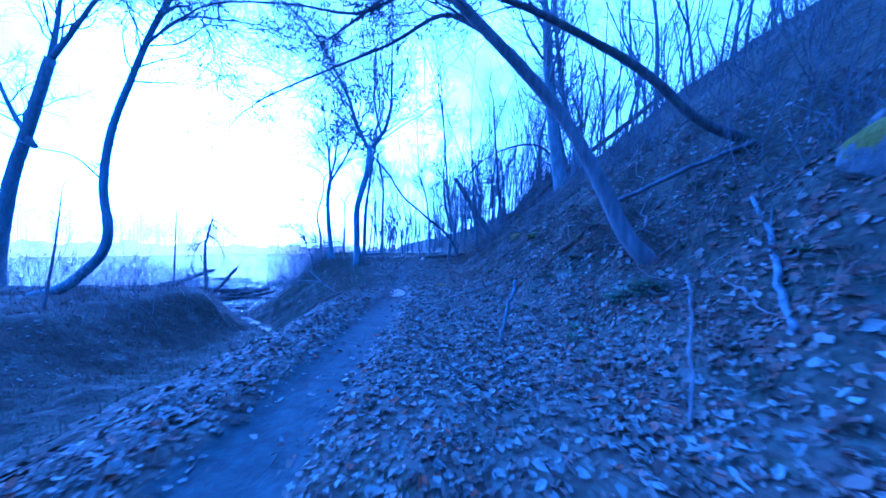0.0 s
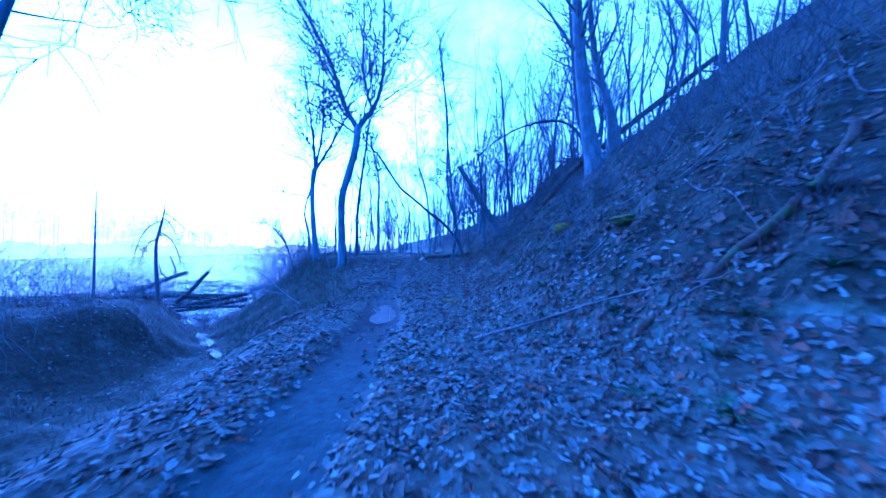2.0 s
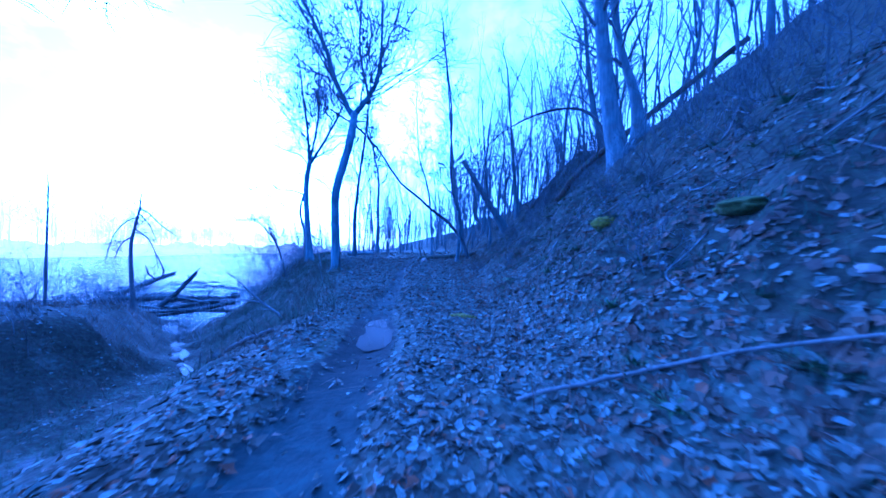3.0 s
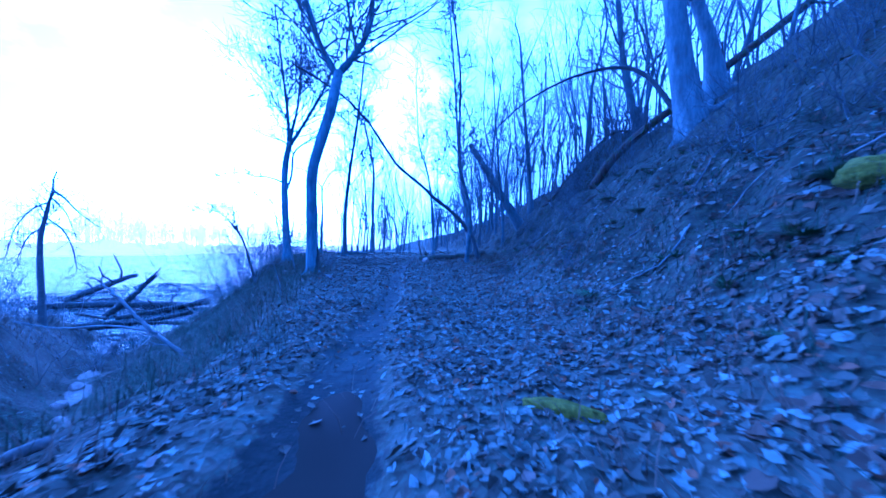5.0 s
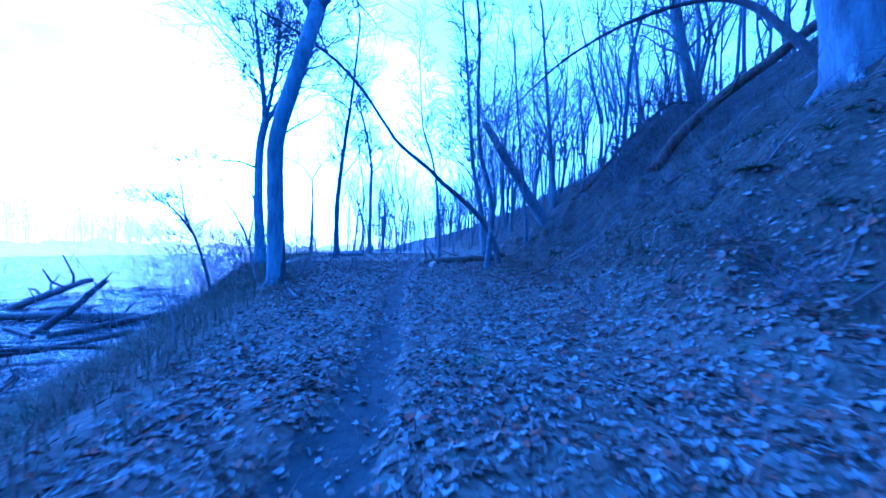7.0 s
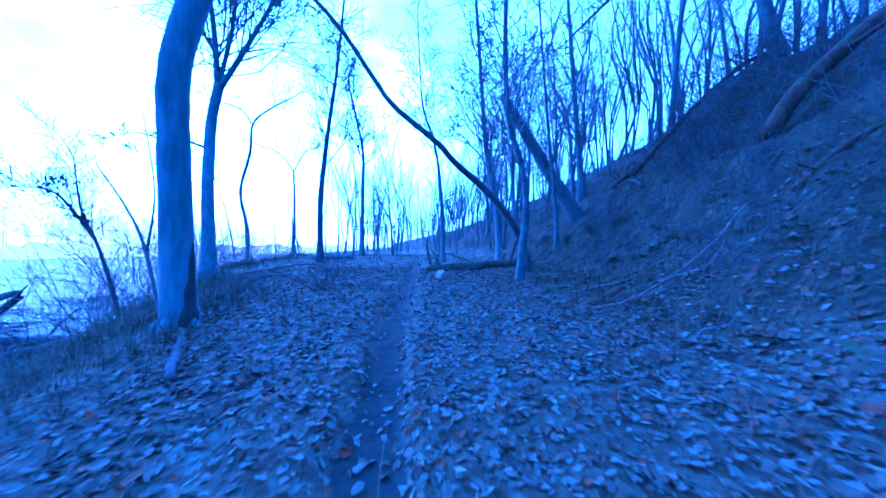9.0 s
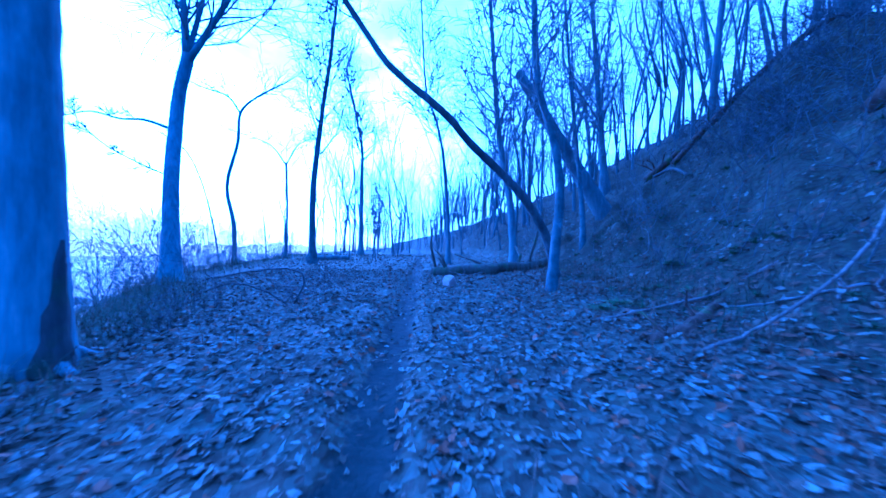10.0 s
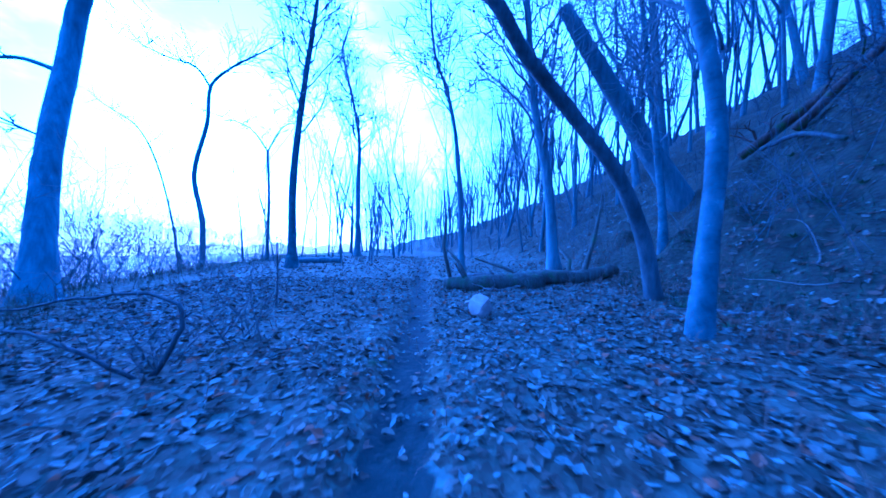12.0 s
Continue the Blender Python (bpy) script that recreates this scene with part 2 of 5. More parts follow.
# ---- mesh helpers ----
def mesh_of(name, verts, quads, material, smooth=True):
    """A mesh from an array of points and an array of four-cornered faces."""
    verts, quads = np.asarray(verts, np.float32), np.asarray(quads, np.int32)
    me = bpy.data.meshes.new(name)
    me.vertices.add(len(verts))
    me.vertices.foreach_set("co", verts.ravel())
    me.loops.add(quads.size)
    me.loops.foreach_set("vertex_index", quads.ravel())
    me.polygons.add(len(quads))
    me.polygons.foreach_set("loop_start", np.arange(0, quads.size, 4, dtype=np.int32))
    me.polygons.foreach_set("use_smooth", np.full(len(quads), smooth))
    me.materials.append(material)
    me.update(calc_edges=True)
    return me


class Tubes:
    """Collects tapered round limbs into one mesh."""

    def __init__(self):
        self.v, self.f, self.n = [], [], 0

    def add(self, pts, radii, sides=6, rough=0.0, rng=None):
        pts, radii = np.asarray(pts, float), np.asarray(radii, float)
        tan = np.gradient(pts, axis=0)
        tan /= np.linalg.norm(tan, axis=1)[:, None] + 1e-9
        ref = np.array([0.31, 0.95, 0.05]) if abs(tan[:, 1]).mean() < 0.8 else np.array([0.95, 0.1, 0.3])
        a = np.cross(tan, ref)
        a /= np.linalg.norm(a, axis=1)[:, None] + 1e-9
        b = np.cross(tan, a)
        ang = np.arange(sides) * (2 * math.pi / sides)
        r = radii[:, None] * np.ones(sides)
        if rough and rng is not None:
            r = r * (1 + rough * rng.normal(size=r.shape))
        ring = pts[:, None] + r[..., None] * (np.cos(ang)[None, :, None] * a[:, None] + np.sin(ang)[None, :, None] * b[:, None])
        m = len(pts)
        self.v.append(ring.reshape(-1, 3))
        i = np.arange(m - 1)[:, None] * sides + np.arange(sides)[None]
        j = np.arange(m - 1)[:, None] * sides + (np.arange(sides)[None] + 1) % sides
        q = np.stack([i, i + sides, j + sides, j], -1).reshape(-1, 4)
        caps = [] if sides < 6 else [[k, k + 1, (k + 2) if k + 2 < sides else sides - 1, 0] for k in range(1, sides - 2, 2)]
        if caps:
            caps = np.array(caps)
            q = np.concatenate([q, caps, caps[:, ::-1] + (m - 1) * sides])
        self.f.append(q + self.n)
        self.n += m * sides

    def mesh(self, name, material):
        return mesh_of(name, np.concatenate(self.v), np.concatenate(self.f), material)


def curve_through(pts, steps=5):
    """A smooth line through a few points."""
    p = np.asarray(pts, float)
    p = np.concatenate([2 * p[:1] - p[1:2], p, 2 * p[-1:] - p[-2:-1]])
    outp = []
    for i in range(1, len(p) - 2):
        for u in np.arange(steps) / steps:
            outp.append(0.5 * (2 * p[i] + (p[i + 1] - p[i - 1]) * u + (2 * p[i - 1] - 5 * p[i] + 4 * p[i + 1] - p[i + 2]) * u * u
                               + (3 * p[i] - p[i - 1] - 3 * p[i + 1] + p[i + 2]) * u ** 3))
    outp.append(p[-2])
    return np.array(outp)


def part(name, me, parent, label=""):
    ob = new(name, me)
    ob.parent = parent
    return tagged(ob, label)


def thing(name, me, label, category, at=None, group="", kind=""):
    ob = new(name, me)
    if at is not None:
        ob.matrix_world = at
    return tagged(ob, label, category, group, kind)


# ---- the lie of the land ----
def ease(u):
    u = np.clip(u, 0, 1)
    return u * u * (3 - 2 * u)


def along(y, *pairs):
    return np.interp(y, [p[0] for p in pairs], [p[1] for p in pairs])


def tread_x(y):
    return along(y, (-8, 2.6), (0, 2.3), (4.5, 2.1), (8, 1.8), (10.8, 1.25), (14.3, 0.95), (18.5, 0.4), (22, 0.15), (28, -0.3), (40, -1.4), (60, -3.2), (150, -14), (900, -100))


def tread_z(y):
    return along(y, (-8, -0.5), (0, -0.45), (4.5, -0.38), (8, -0.36), (10.8, -0.46), (14.3, -0.38), (18.5, -0.12), (22, 0.01), (28, 0.12), (40, 0.3), (60, 0.5), (150, 0.6), (900, 0.6))


def edge_x(y):
    return along(y, (-8, 1.3), (0, 1.15), (5, 0.9), (8.5, 0.5), (11, -0.15), (13.4, -1.2), (18, -2.8), (22, -5.0), (25, -8.0), (30, -10), (45, -14), (80, -19), (150, -30), (900, -150))


def foot_x(y):
    return along(y, (-8, -3.2), (4, -3.0), (9, -4.1), (12.5, -4.9), (14.6, -7.2), (17, -9.6), (20, -12.6), (25, -14), (30, -16), (45, -20), (80, -26), (150, -38), (900, -170))


def foot_z(y):
    return along(y, (-8, -1.8), (4, -2.3), (9, -2.9), (14.6, -3.3), (18, -3.6), (21, -4.0), (30, -4.3), (900, -4.3))


def toe_x(y):
    return along(y, (-8, 5.6), (2.6, 5.55), (4.5, 4.8), (6, 4.15), (8, 4.1), (12, 4.2), (16, 4.2), (18.5, 4.8), (21, 5.3), (24, 5.5), (26.5, 4.8), (30, 4.2), (40, 3.0), (70, -1.5), (150, -20), (900, -210))


def litter_x(y):
    return along(y, (-8, 5.5), (3, 5.4), (5, 4.5), (8, 4.1), (14, 4.2), (17, 3.7), (24, 3.6), (28, 4.0), (40, 3.0), (150, -20), (900, -210))


def wave(x, y, size, seed):
    """Cheap smooth unevenness, about -1 to 1."""
    r = np.random.default_rng(seed)
    z = 0 * x
    for _ in range(7):
        a, ph, s = r.uniform(0, 6.28), r.uniform(0, 6.28), r.uniform(0.6, 1.9)
        z = z + np.sin((np.cos(a) * x + np.sin(a) * y) * 6.28 / size * s + ph)
    return z / 3.2


def land(x, y):
    """Height of the ground."""
    x, y = np.broadcast_arrays(np.asarray(x, float), np.asarray(y, float))
    base, xe, xf, zf, xt = tread_z(y), edge_x(y), foot_x(y), foot_z(y), toe_x(y)
    z = base + 0.05
    # worn tread, a shallow trough
    w = along(y, (-8, 0.5), (8, 0.5), (12, 0.38), (18, 0.28), (900, 0.28))
    z = z - 0.10 * np.exp(-((x - tread_x(y)) / w) ** 4)
    z = z - 0.09 * np.exp(-(((x - 1.95) / 0.5) ** 2 + ((y - 8.2) / 1.2) ** 2))
    # shelf tilts up towards the hill
    z = z + 0.06 * np.clip(x - tread_x(y) - 0.5, 0, 4)
    # hillside
    d = x - xt
    run = np.where(d > 4, d, np.log1p(np.exp(np.clip(d * 3.0, -30, 30))) / 3.0)
    top = along(y, (-8, 19), (20, 20), (50, 16), (100, 14), (900, 13))
    rise = along(y, (-8, 0.77), (8, 0.80), (16, 0.84), (22, 0.83), (30, 0.72), (42, 0.62), (70, 0.50), (150, 0.34), (900, 0.3)) * run
    z = z + top * (1 - np.exp(-((rise / top) ** 3 + rise / top * 0.0))) ** (1 / 3.0) * np.where(rise > 0, 1, 0)
    rough = ease((d + 0.5) / 2.5)
    z = z + rough * (0.24 * wave(x, y, 4.5, 3) + 0.13 * wave(x, y, 1.7, 4) + 0.05 * wave(x, y, 0.7, 14))
    z = z + 2.2 * np.exp(-(((x - 11.6) / 2.3) ** 2 + ((y - 24.9) / 2.1) ** 2))
    # bank down to the ditch or river
    u = (xe - x) / np.maximum(xe - xf, 0.5)
    z = np.where(x < xe, z + (zf - z) * (0.35 * np.clip(u, 0, 1) + 0.65 * ease(u)), z)
    # the mound beyond the ditch, and the river bed past it
    top_m = along(y, (-8, -1.1), (12.5, -1.05), (16, -1.6), (20, -2.4), (23.5, -4.3), (900, -4.3))
    z = np.where(x < xf, zf + (top_m - zf) * ease((xf - along(y, (-8, 1.5), (9, 2.6), (13, 1.6), (15, 0.7), (900, 0.7)) - x) / along(y, (-8, 4.2), (9, 3.4), (14, 2.6), (900, 2.6))), z)
    side = ease((xe - x) / 1.5)
    z = z + side * (0.12 * wave(x, y, 3.1, 5) + 0.06 * wave(x, y, 1.2, 6)) * np.where(z > -4.0, 1, 0)
    # far shore
    far = np.maximum(ease((-x - 150) / 25), ease((y - 215) / 25) * ease((xf - 40 - x) / 30))
    z = np.where(x < xf, np.maximum(z, -4.3 + far * (2.6 + 1.5 * ease((-x - 200) / 150 + (y - 260) / 200))), z)
    flat = np.exp(-((x - tread_x(y)) / (2 * w)) ** 4)
    z = z + (1 - 0.6 * flat) * (0.025 * wave(x, y, 1.1, 7) + 0.015 * wave(x, y, 0.5, 8))
    return z


def lines(lo, a, b, hi, step, growth=1.09):
    """Grid lines, evenly close from a to b, ever wider out to lo and hi."""
    mid = list(np.arange(a, b, step))
    s, v, right = step, b, []
    while v < hi:
        right.append(v)
        s *= growth
        v += s
    s, v, left = step, a, []
    while v > lo:
        s *= growth
        v -= s
        left.append(v)
    return np.array(left[::-1] + mid + right + [hi])


GX, GY = lines(-900, -4.5, 8.5, 900, 0.095), lines(-60, -3.0, 27, 1500, 0.11, 1.06)
gx, gy = np.meshgrid(GX, GY)
gz = land(gx, gy)
nx, ny = len(GX), len(GY)
gi = (np.arange(ny - 1)[:, None] * nx + np.arange(nx - 1)[None]).ravel()
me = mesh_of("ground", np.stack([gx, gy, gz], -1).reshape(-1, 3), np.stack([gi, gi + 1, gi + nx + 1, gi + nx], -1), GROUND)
mud = along(gy, (-8, 1.0), (9, 1.0), (13, 0.85), (20, 0.8), (60, 0.7), (900, 0.5)) * np.exp(-(np.abs(gx - tread_x(gy)) / along(gy, (-8, 0.55), (8, 0.5), (12, 0.38), (18, 0.26), (900, 0.3))) ** 4)
at = me.attributes.new("mud", "FLOAT", "POINT")
at.data.foreach_set("value", mud.astype(np.float32).ravel())
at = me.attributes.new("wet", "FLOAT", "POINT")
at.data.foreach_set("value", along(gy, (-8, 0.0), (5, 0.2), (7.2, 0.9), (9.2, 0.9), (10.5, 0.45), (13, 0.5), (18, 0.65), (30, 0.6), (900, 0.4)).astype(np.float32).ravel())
at = me.attributes.new("moss", "FLOAT", "POINT")
moss = np.maximum(ease((gx - litter_x(gy) + 0.3) / 1.9) * 0.9, ease((edge_x(gy) - gx - 0.15) / 0.7) * 0.8)
at.data.foreach_set("value", moss.astype(np.float32).ravel())
thing("ground", me, "leaf-strewn forest ground with a trodden muddy trail below a wooded hillside", "ground", kind="structure")


def sheet(name, x0, y0, x1, y1, z, material, label, nx=2, ny=2):
    xs, ys = np.meshgrid(np.linspace(x0, x1, nx), np.linspace(y0, y1, ny))
    i = (np.arange(ny - 1)[:, None] * nx + np.arange(nx - 1)[None]).ravel()
    return thing(name, mesh_of(name, np.stack([xs, ys, 0 * xs + z], -1).reshape(-1, 3), np.stack([i, i + 1, i + nx + 1, i + nx], -1), material), label, "water", kind="structure")


sheet("river_water", -900, -60, 10, 1400, -3.62, RIVER, "wide pale river with rippled water beside the wooded bank")


# ---- trees ----
def unit(v):
    return v / (np.linalg.norm(v) + 1e-9)


def sprout(tubes, rng, start, way, length, radius, level, lift=0.25, thin=0.010, kids=(4, 7)):
    """One limb that reaches out, curves up, tapers and carries finer ones, set round it in a spiral."""
    n = 6 if level > 1 else 4 if level else 2 if length > 0.8 else 1
    pts, p, d = [np.array(start)], np.array(start, float), unit(np.array(way, float))
    for _ in range(n):
        d = unit(d + rng.normal(size=3) * 0.17 + np.array([0, 0, lift * (0.34 if level else 0.12)]))
        p = p + d * length / n
        pts.append(p)
    pts = np.array(pts)
    tubes.add(pts, np.linspace(radius, max(radius * 0.3, thin * 0.55), n + 1), 6 if radius > 0.05 else 4 if radius > 0.03 else 3)
    if level <= 0:
        return
    count, turn = int(rng.integers(*kids)), rng.uniform(0, 6.28)
    for k in range(count):
        u = (0.18 + 0.80 * (k + rng.uniform(0.05, 0.95)) / count) * n
        i = min(int(u), n - 1)
        s = pts[i] + (pts[i + 1] - pts[i]) * min(u - i, 1.0)
        t = unit(pts[i + 1] - pts[i])
        a = unit(np.cross(t, (0.3, 0.2, 0.93)))
        b = np.cross(t, a)
        turn += 2.4 + rng.normal() * 0.4
        side = a * math.cos(turn) + b * math.sin(turn)
        ang = rng.uniform(0.5, 1.1)
        sprout(tubes, rng, s, t * math.cos(ang) + side * math.sin(ang), length * (0.74 - 0.36 * u / n) * rng.uniform(0.6, 1.2), max(radius * (1 - u / n * 0.65) * 0.5, thin), level - 1, lift, thin, kids)


def tree(label, line, r0, r1, limbs=(), seed=1, bark=None, branches=10, reach=3.0, low=0.45, levels=2, sides=12, flare=1.6, group="", steps=5, name="tree", thin=0.021, kids=(5, 8), roots=0):
    """A bare tree: a trunk along a line of points, given limbs, and a crown of twigs grown on them. Its Empty stands at the foot."""
    rng = np.random.default_rng(seed)
    bark, thin = bark or BARK, 0.55 * thin
    pts = curve_through(line, steps)
    foot = pts[0].copy()
    pts = pts - foot
    m = len(pts)
    u = np.linspace(0, 1, m)
    run = np.concatenate([[0], np.cumsum(np.linalg.norm(np.diff(pts, axis=0), axis=1))])
    rad = r0 + (r1 - r0) * u
    rad = rad * (1 + (flare - 1) * np.exp(-run / (2.2 * r0 + 0.05)))
    ob = tagged(new(name), label, "tree", group)
    ob.location = foot
    body, crown = Tubes(), Tubes()
    start = pts[0] - unit(unit(pts[1] - pts[0]) + np.array([0, 0, 0.3])) * (0.35 + r0)
    body.add(np.concatenate([[start], pts]), np.concatenate([[rad[0] * 1.15], rad]), sides, 0.03, rng)
    part("trunk", body.mesh("trunk", bark), ob)
    for k in range(roots):
        a = 6.28 * (k + rng.uniform(-0.25, 0.25)) / roots
        far_r = r0 * rng.uniform(3.0, 5.0)
        rp = [(math.cos(a + w) * q, math.sin(a + w) * q) for q, w in ((0.5 * r0, 0), (1.35 * r0, 0.05), (2.2 * r0, 0.15), (far_r, 0.3))]
        rp = [(x, y, float(land(foot[0] + x, foot[1] + y)) - foot[2] + up) for (x, y), up in zip(rp, (0.9 * r0, 0.10 * r0, -0.05, -0.16))]
        t = Tubes()
        t.add(curve_through(rp, 3), np.linspace(0.40 * r0, 0.12 * r0, 10), 7)
        part("root", t.mesh("root", bark), ob)
    stems = [] if limbs and low > 0.75 else [(pts[int(m * low):], rad[int(m * low):])]
    for lp, lr0, lr1 in limbs:
        lp = curve_through(np.asarray(lp) - foot, 4)
        lr = np.linspace(lr0, lr1, len(lp))
        limb = Tubes()
        limb.add(lp, lr, 8)
        part("limb", limb.mesh("limb", bark), ob)
        stems.append((lp[1:], lr[1:]))
    for sp, sr in stems:
        turn = rng.uniform(0, 6.28)
        many, far_out = (int((1.35 if group else 1.7) * branches), reach) if sr[-1] > 0.0125 else (3, 0.16 * reach)
        for k in range(many):
            w = (k + rng.uniform()) / many * (len(sp) - 1)
            i = min(int(w), len(sp) - 2)
            s = sp[i] + (sp[i + 1] - sp[i]) * (w - i)
            t = unit(sp[i + 1] - sp[i])
            turn += 2.4 + rng.normal() * 0.5
            side = np.array([math.cos(turn), math.sin(turn), 0])
            ang = rng.uniform(0.5, 1.1)
            sprout(crown, rng, s, t * math.cos(ang) + side * math.sin(ang), far_out * rng.uniform(0.5, 1.1) * (1.1 - 0.6 * i / len(sp)), max(sr[i] * 0.34, thin * 1.5), levels - 1, 0.25, thin, kids)
        sprout(crown, rng, sp[-1], sp[-1] - sp[-2], far_out * 0.9, sr[-1], max(levels - 1, 0), 0.25, thin, kids)
    if crown.n:
        part("crown", crown.mesh("crown", TWIG_HAZED if group else TWIG if bark not in (BARK_DARK, BARK_MID) else BARK_DARK), ob, "bare winter twigs")
    return ob


def grounded(pts, sink=0.0):
    """Sets the first point of a line on the ground."""
    pts = [list(p) for p in pts]
    pts[0][2] = float(land(pts[0][0], pts[0][1])) - sink
    return pts


# the trees that stand by the trail and on the banks
scarred = tree("tall grey tree forking in two above a bent trunk", grounded([(-3.05, 18.75, 0), (-3.07, 18.72, 1.4), (-3.1, 18.7, 2.9), (-3.05, 18.68, 4.1), (-2.72, 18.75, 5.4), (-2.45, 18.95, 6.7), (-2.45, 19.7, 8.55)]), 0.215, 0.20,
     [([(-2.55, 19.7, 8.4), (-3.4, 19.7, 10.0), (-4.1, 19.6, 12.2), (-5.6, 19.5, 15.2), (-7.2, 19.4, 17.6), (-9.0, 19.2, 19.2)], 0.17, 0.03),
      ([(-2.55, 19.7, 8.4), (-1.6, 19.9, 9.8), (-1.1, 20.0, 11.4), (-1.05, 20.2, 15.5), (-1.1, 20.3, 20.0)], 0.16, 0.03),
      ([(-1.7, 19.9, 9.6), (-2.4, 20.4, 12.5), (-2.5, 20.8, 16.5), (-3.0, 21, 19)], 0.09, 0.02)], 11, BARK_PALE_GLARE, 24, 5.2, low=0.93, levels=3, sides=18, flare=1.25, thin=0.026, kids=(4, 8), roots=5)
# bark scar: a raised patch whose dark bark stands in for the hollow's shade
su, sv = np.meshgrid(np.linspace(-1, 1, 9), np.linspace(0, 1, 12))
sz = -0.05 + 1.35 * sv
sa = np.radians(-14 + 20 * sv + su * (34 * (1 - sv) ** 0.7 + 3) * (1 + 0.15 * np.sin(sv * 17)))
sr = 0.215 * (1 + 0.25 * np.exp(-np.maximum(sz, 0) / 0.52)) * 1.0 + 0.022 * (1 - su ** 2)
si = (np.arange(11)[:, None] * 9 + np.arange(8)[None]).ravel()
part("bark_scar", mesh_of("bark_scar", np.stack([sr * np.cos(sa) - 0.015 * sz, sr * np.sin(sa), sz], -1).reshape(-1, 3), np.stack([si, si + 1, si + 10, si + 9], -1), BARK_DARK), scarred, "bark scar with the shade of its hollow put in as dark bark")
tree("grey tree with a many-stemmed upright crown", grounded([(-7.4, 24.75, 0), (-7.6, 24.95, 1.6), (-7.92, 25.3, 3.4), (-8.25, 25.8, 5.2), (-8.3, 26.0, 6.5), (-8.12, 26.12, 7.85)]), 0.225, 0.18,
     [([(-8.15, 26.1, 7.6), (-8.3, 26.1, 9.8), (-8.7, 26.2, 12.5), (-9.4, 26.4, 17)], 0.14, 0.03),
      ([(-8.1, 26.1, 7.6), (-6.8, 26.2, 9.8), (-5.6, 26.4, 12.4), (-4.6, 26.6, 16.5)], 0.12, 0.03),
      ([(-8.1, 26.1, 7.8), (-7.7, 26.5, 11.5), (-7.8, 26.7, 17)], 0.10, 0.03),
      ([(-8.3, 25.84, 5.1), (-9.3, 25.8, 5.45), (-10.2, 25.8, 5.5), (-11.2, 25.8, 5.75), (-12.2, 25.8, 5.6)], 0.06, 0.012),
      ([(-7.95, 25.3, 3.4), (-9.3, 25.3, 4.0), (-10.2, 25.3, 4.5), (-11.0, 25.3, 5.2)], 0.025, 0.01)], 12, BARK_PALE_GLARE, 22, 4.8, low=0.8, levels=3, thin=0.026, kids=(4, 8), roots=5)
tree("stout upright tree on the hillside", grounded([(10.7, 17.2, 0), (10.25, 17.2, 7.4), (9.75, 17.1, 11.4), (9.4, 16.8, 15.5), (9.1, 16.6, 21.5)]), 0.42, 0.13, (), 13, branches=14, reach=4.5, levels=3, sides=18, flare=1.3, roots=5)
tree("upright tree on the hillside", grounded([(11.9, 17.7, 0), (11.6, 17.7, 8.5), (10.8, 17.8, 11.8), (10.0, 17.9, 20.5)]), 0.29, 0.10, (), 14, branches=14, reach=4.2, levels=3, roots=5)
tree("slim dark tree at the foot of the slope", grounded([(3.9, 29, 0), (3.68, 29, 3.3), (3.2, 29, 6), (2.95, 29, 9), (2.6, 29, 14), (2.2, 29.2, 19)]), 0.17, 0.05, (), 15, branches=22, reach=3.2, low=0.3, levels=3, thin=0.026)
tree("slim upright tree by the trail", grounded([(1.0, 32, 0), (0.95, 32, 3), (0.7, 32, 6), (0.3, 32, 8), (-0.3, 32, 10), (-0.6, 32, 15)]), 0.13, 0.04, (), 28, branches=16, reach=3.0, low=0.45, levels=3, thin=0.028)
tree("pale smooth-barked tree beside the trail", grounded([(3.35, 22.65, 0), (3.42, 22.65, 1.2), (3.52, 22.65, 2.4), (3.4, 22.65, 3.5), (3.0, 22.65, 5.0), (2.9, 22.65, 7.0), (2.9, 22.8, 10.5), (2.4, 23, 14.5)]), 0.115, 0.05, (), 16, BARK_MOTTLED, 16, 2.6, 0.45, 3, 16, 1.25)
tree("thick leaning trunk with a broken top", grounded([(7.4, 28.3, 0), (6.45, 28.3, 4.2), (5.65, 28.3, 5.5), (4.75, 28.3, 7.0), (3.85, 28.2, 8.4)]), 0.33, 0.20, (), 17, BARK_MID2, 0, 0.1, 0.5, 0, 16, 1.15)
tree("slim bent tree leaning far over the trail", grounded([(4.15, 24.6, 0), (3.8, 24.4, 1.5), (3.1, 24.0, 2.5), (2.34, 23.7, 3.2), (1.5, 23.2, 3.8), (0.93, 22.8, 4.3), (-0.3, 22.7, 5.3), (-0.9, 22.7, 6.1), (-2.0, 22.7, 7.7), (-3.4, 22.7, 9.1), (-5.5, 22.7, 10.5)]), 0.13, 0.05, (), 18, BARK_MID, 8, 1.8, 0.7, 2, 12, 1.2)
tree("straight tree with pale sunlit bark", grounded([(-6.87, 33, 0), (-6.85, 33, 4.5), (-6.35, 33, 9), (-5.85, 33, 12.5), (-5.3, 33, 18)]), 0.20, 0.07, (), 19, BARK_MOTTLED, 18, 3.8, 0.35, 3, thin=0.03)
tree("upright tree at the edge of the terrace", grounded([(-8.0, 46.3, 0), (-7.95, 46.3, 8), (-8.0, 46.2, 12), (-9.5, 46, 19)]), 0.25, 0.10, (), 20, None, 18, 4.6, 0.45, 3, thin=0.036)
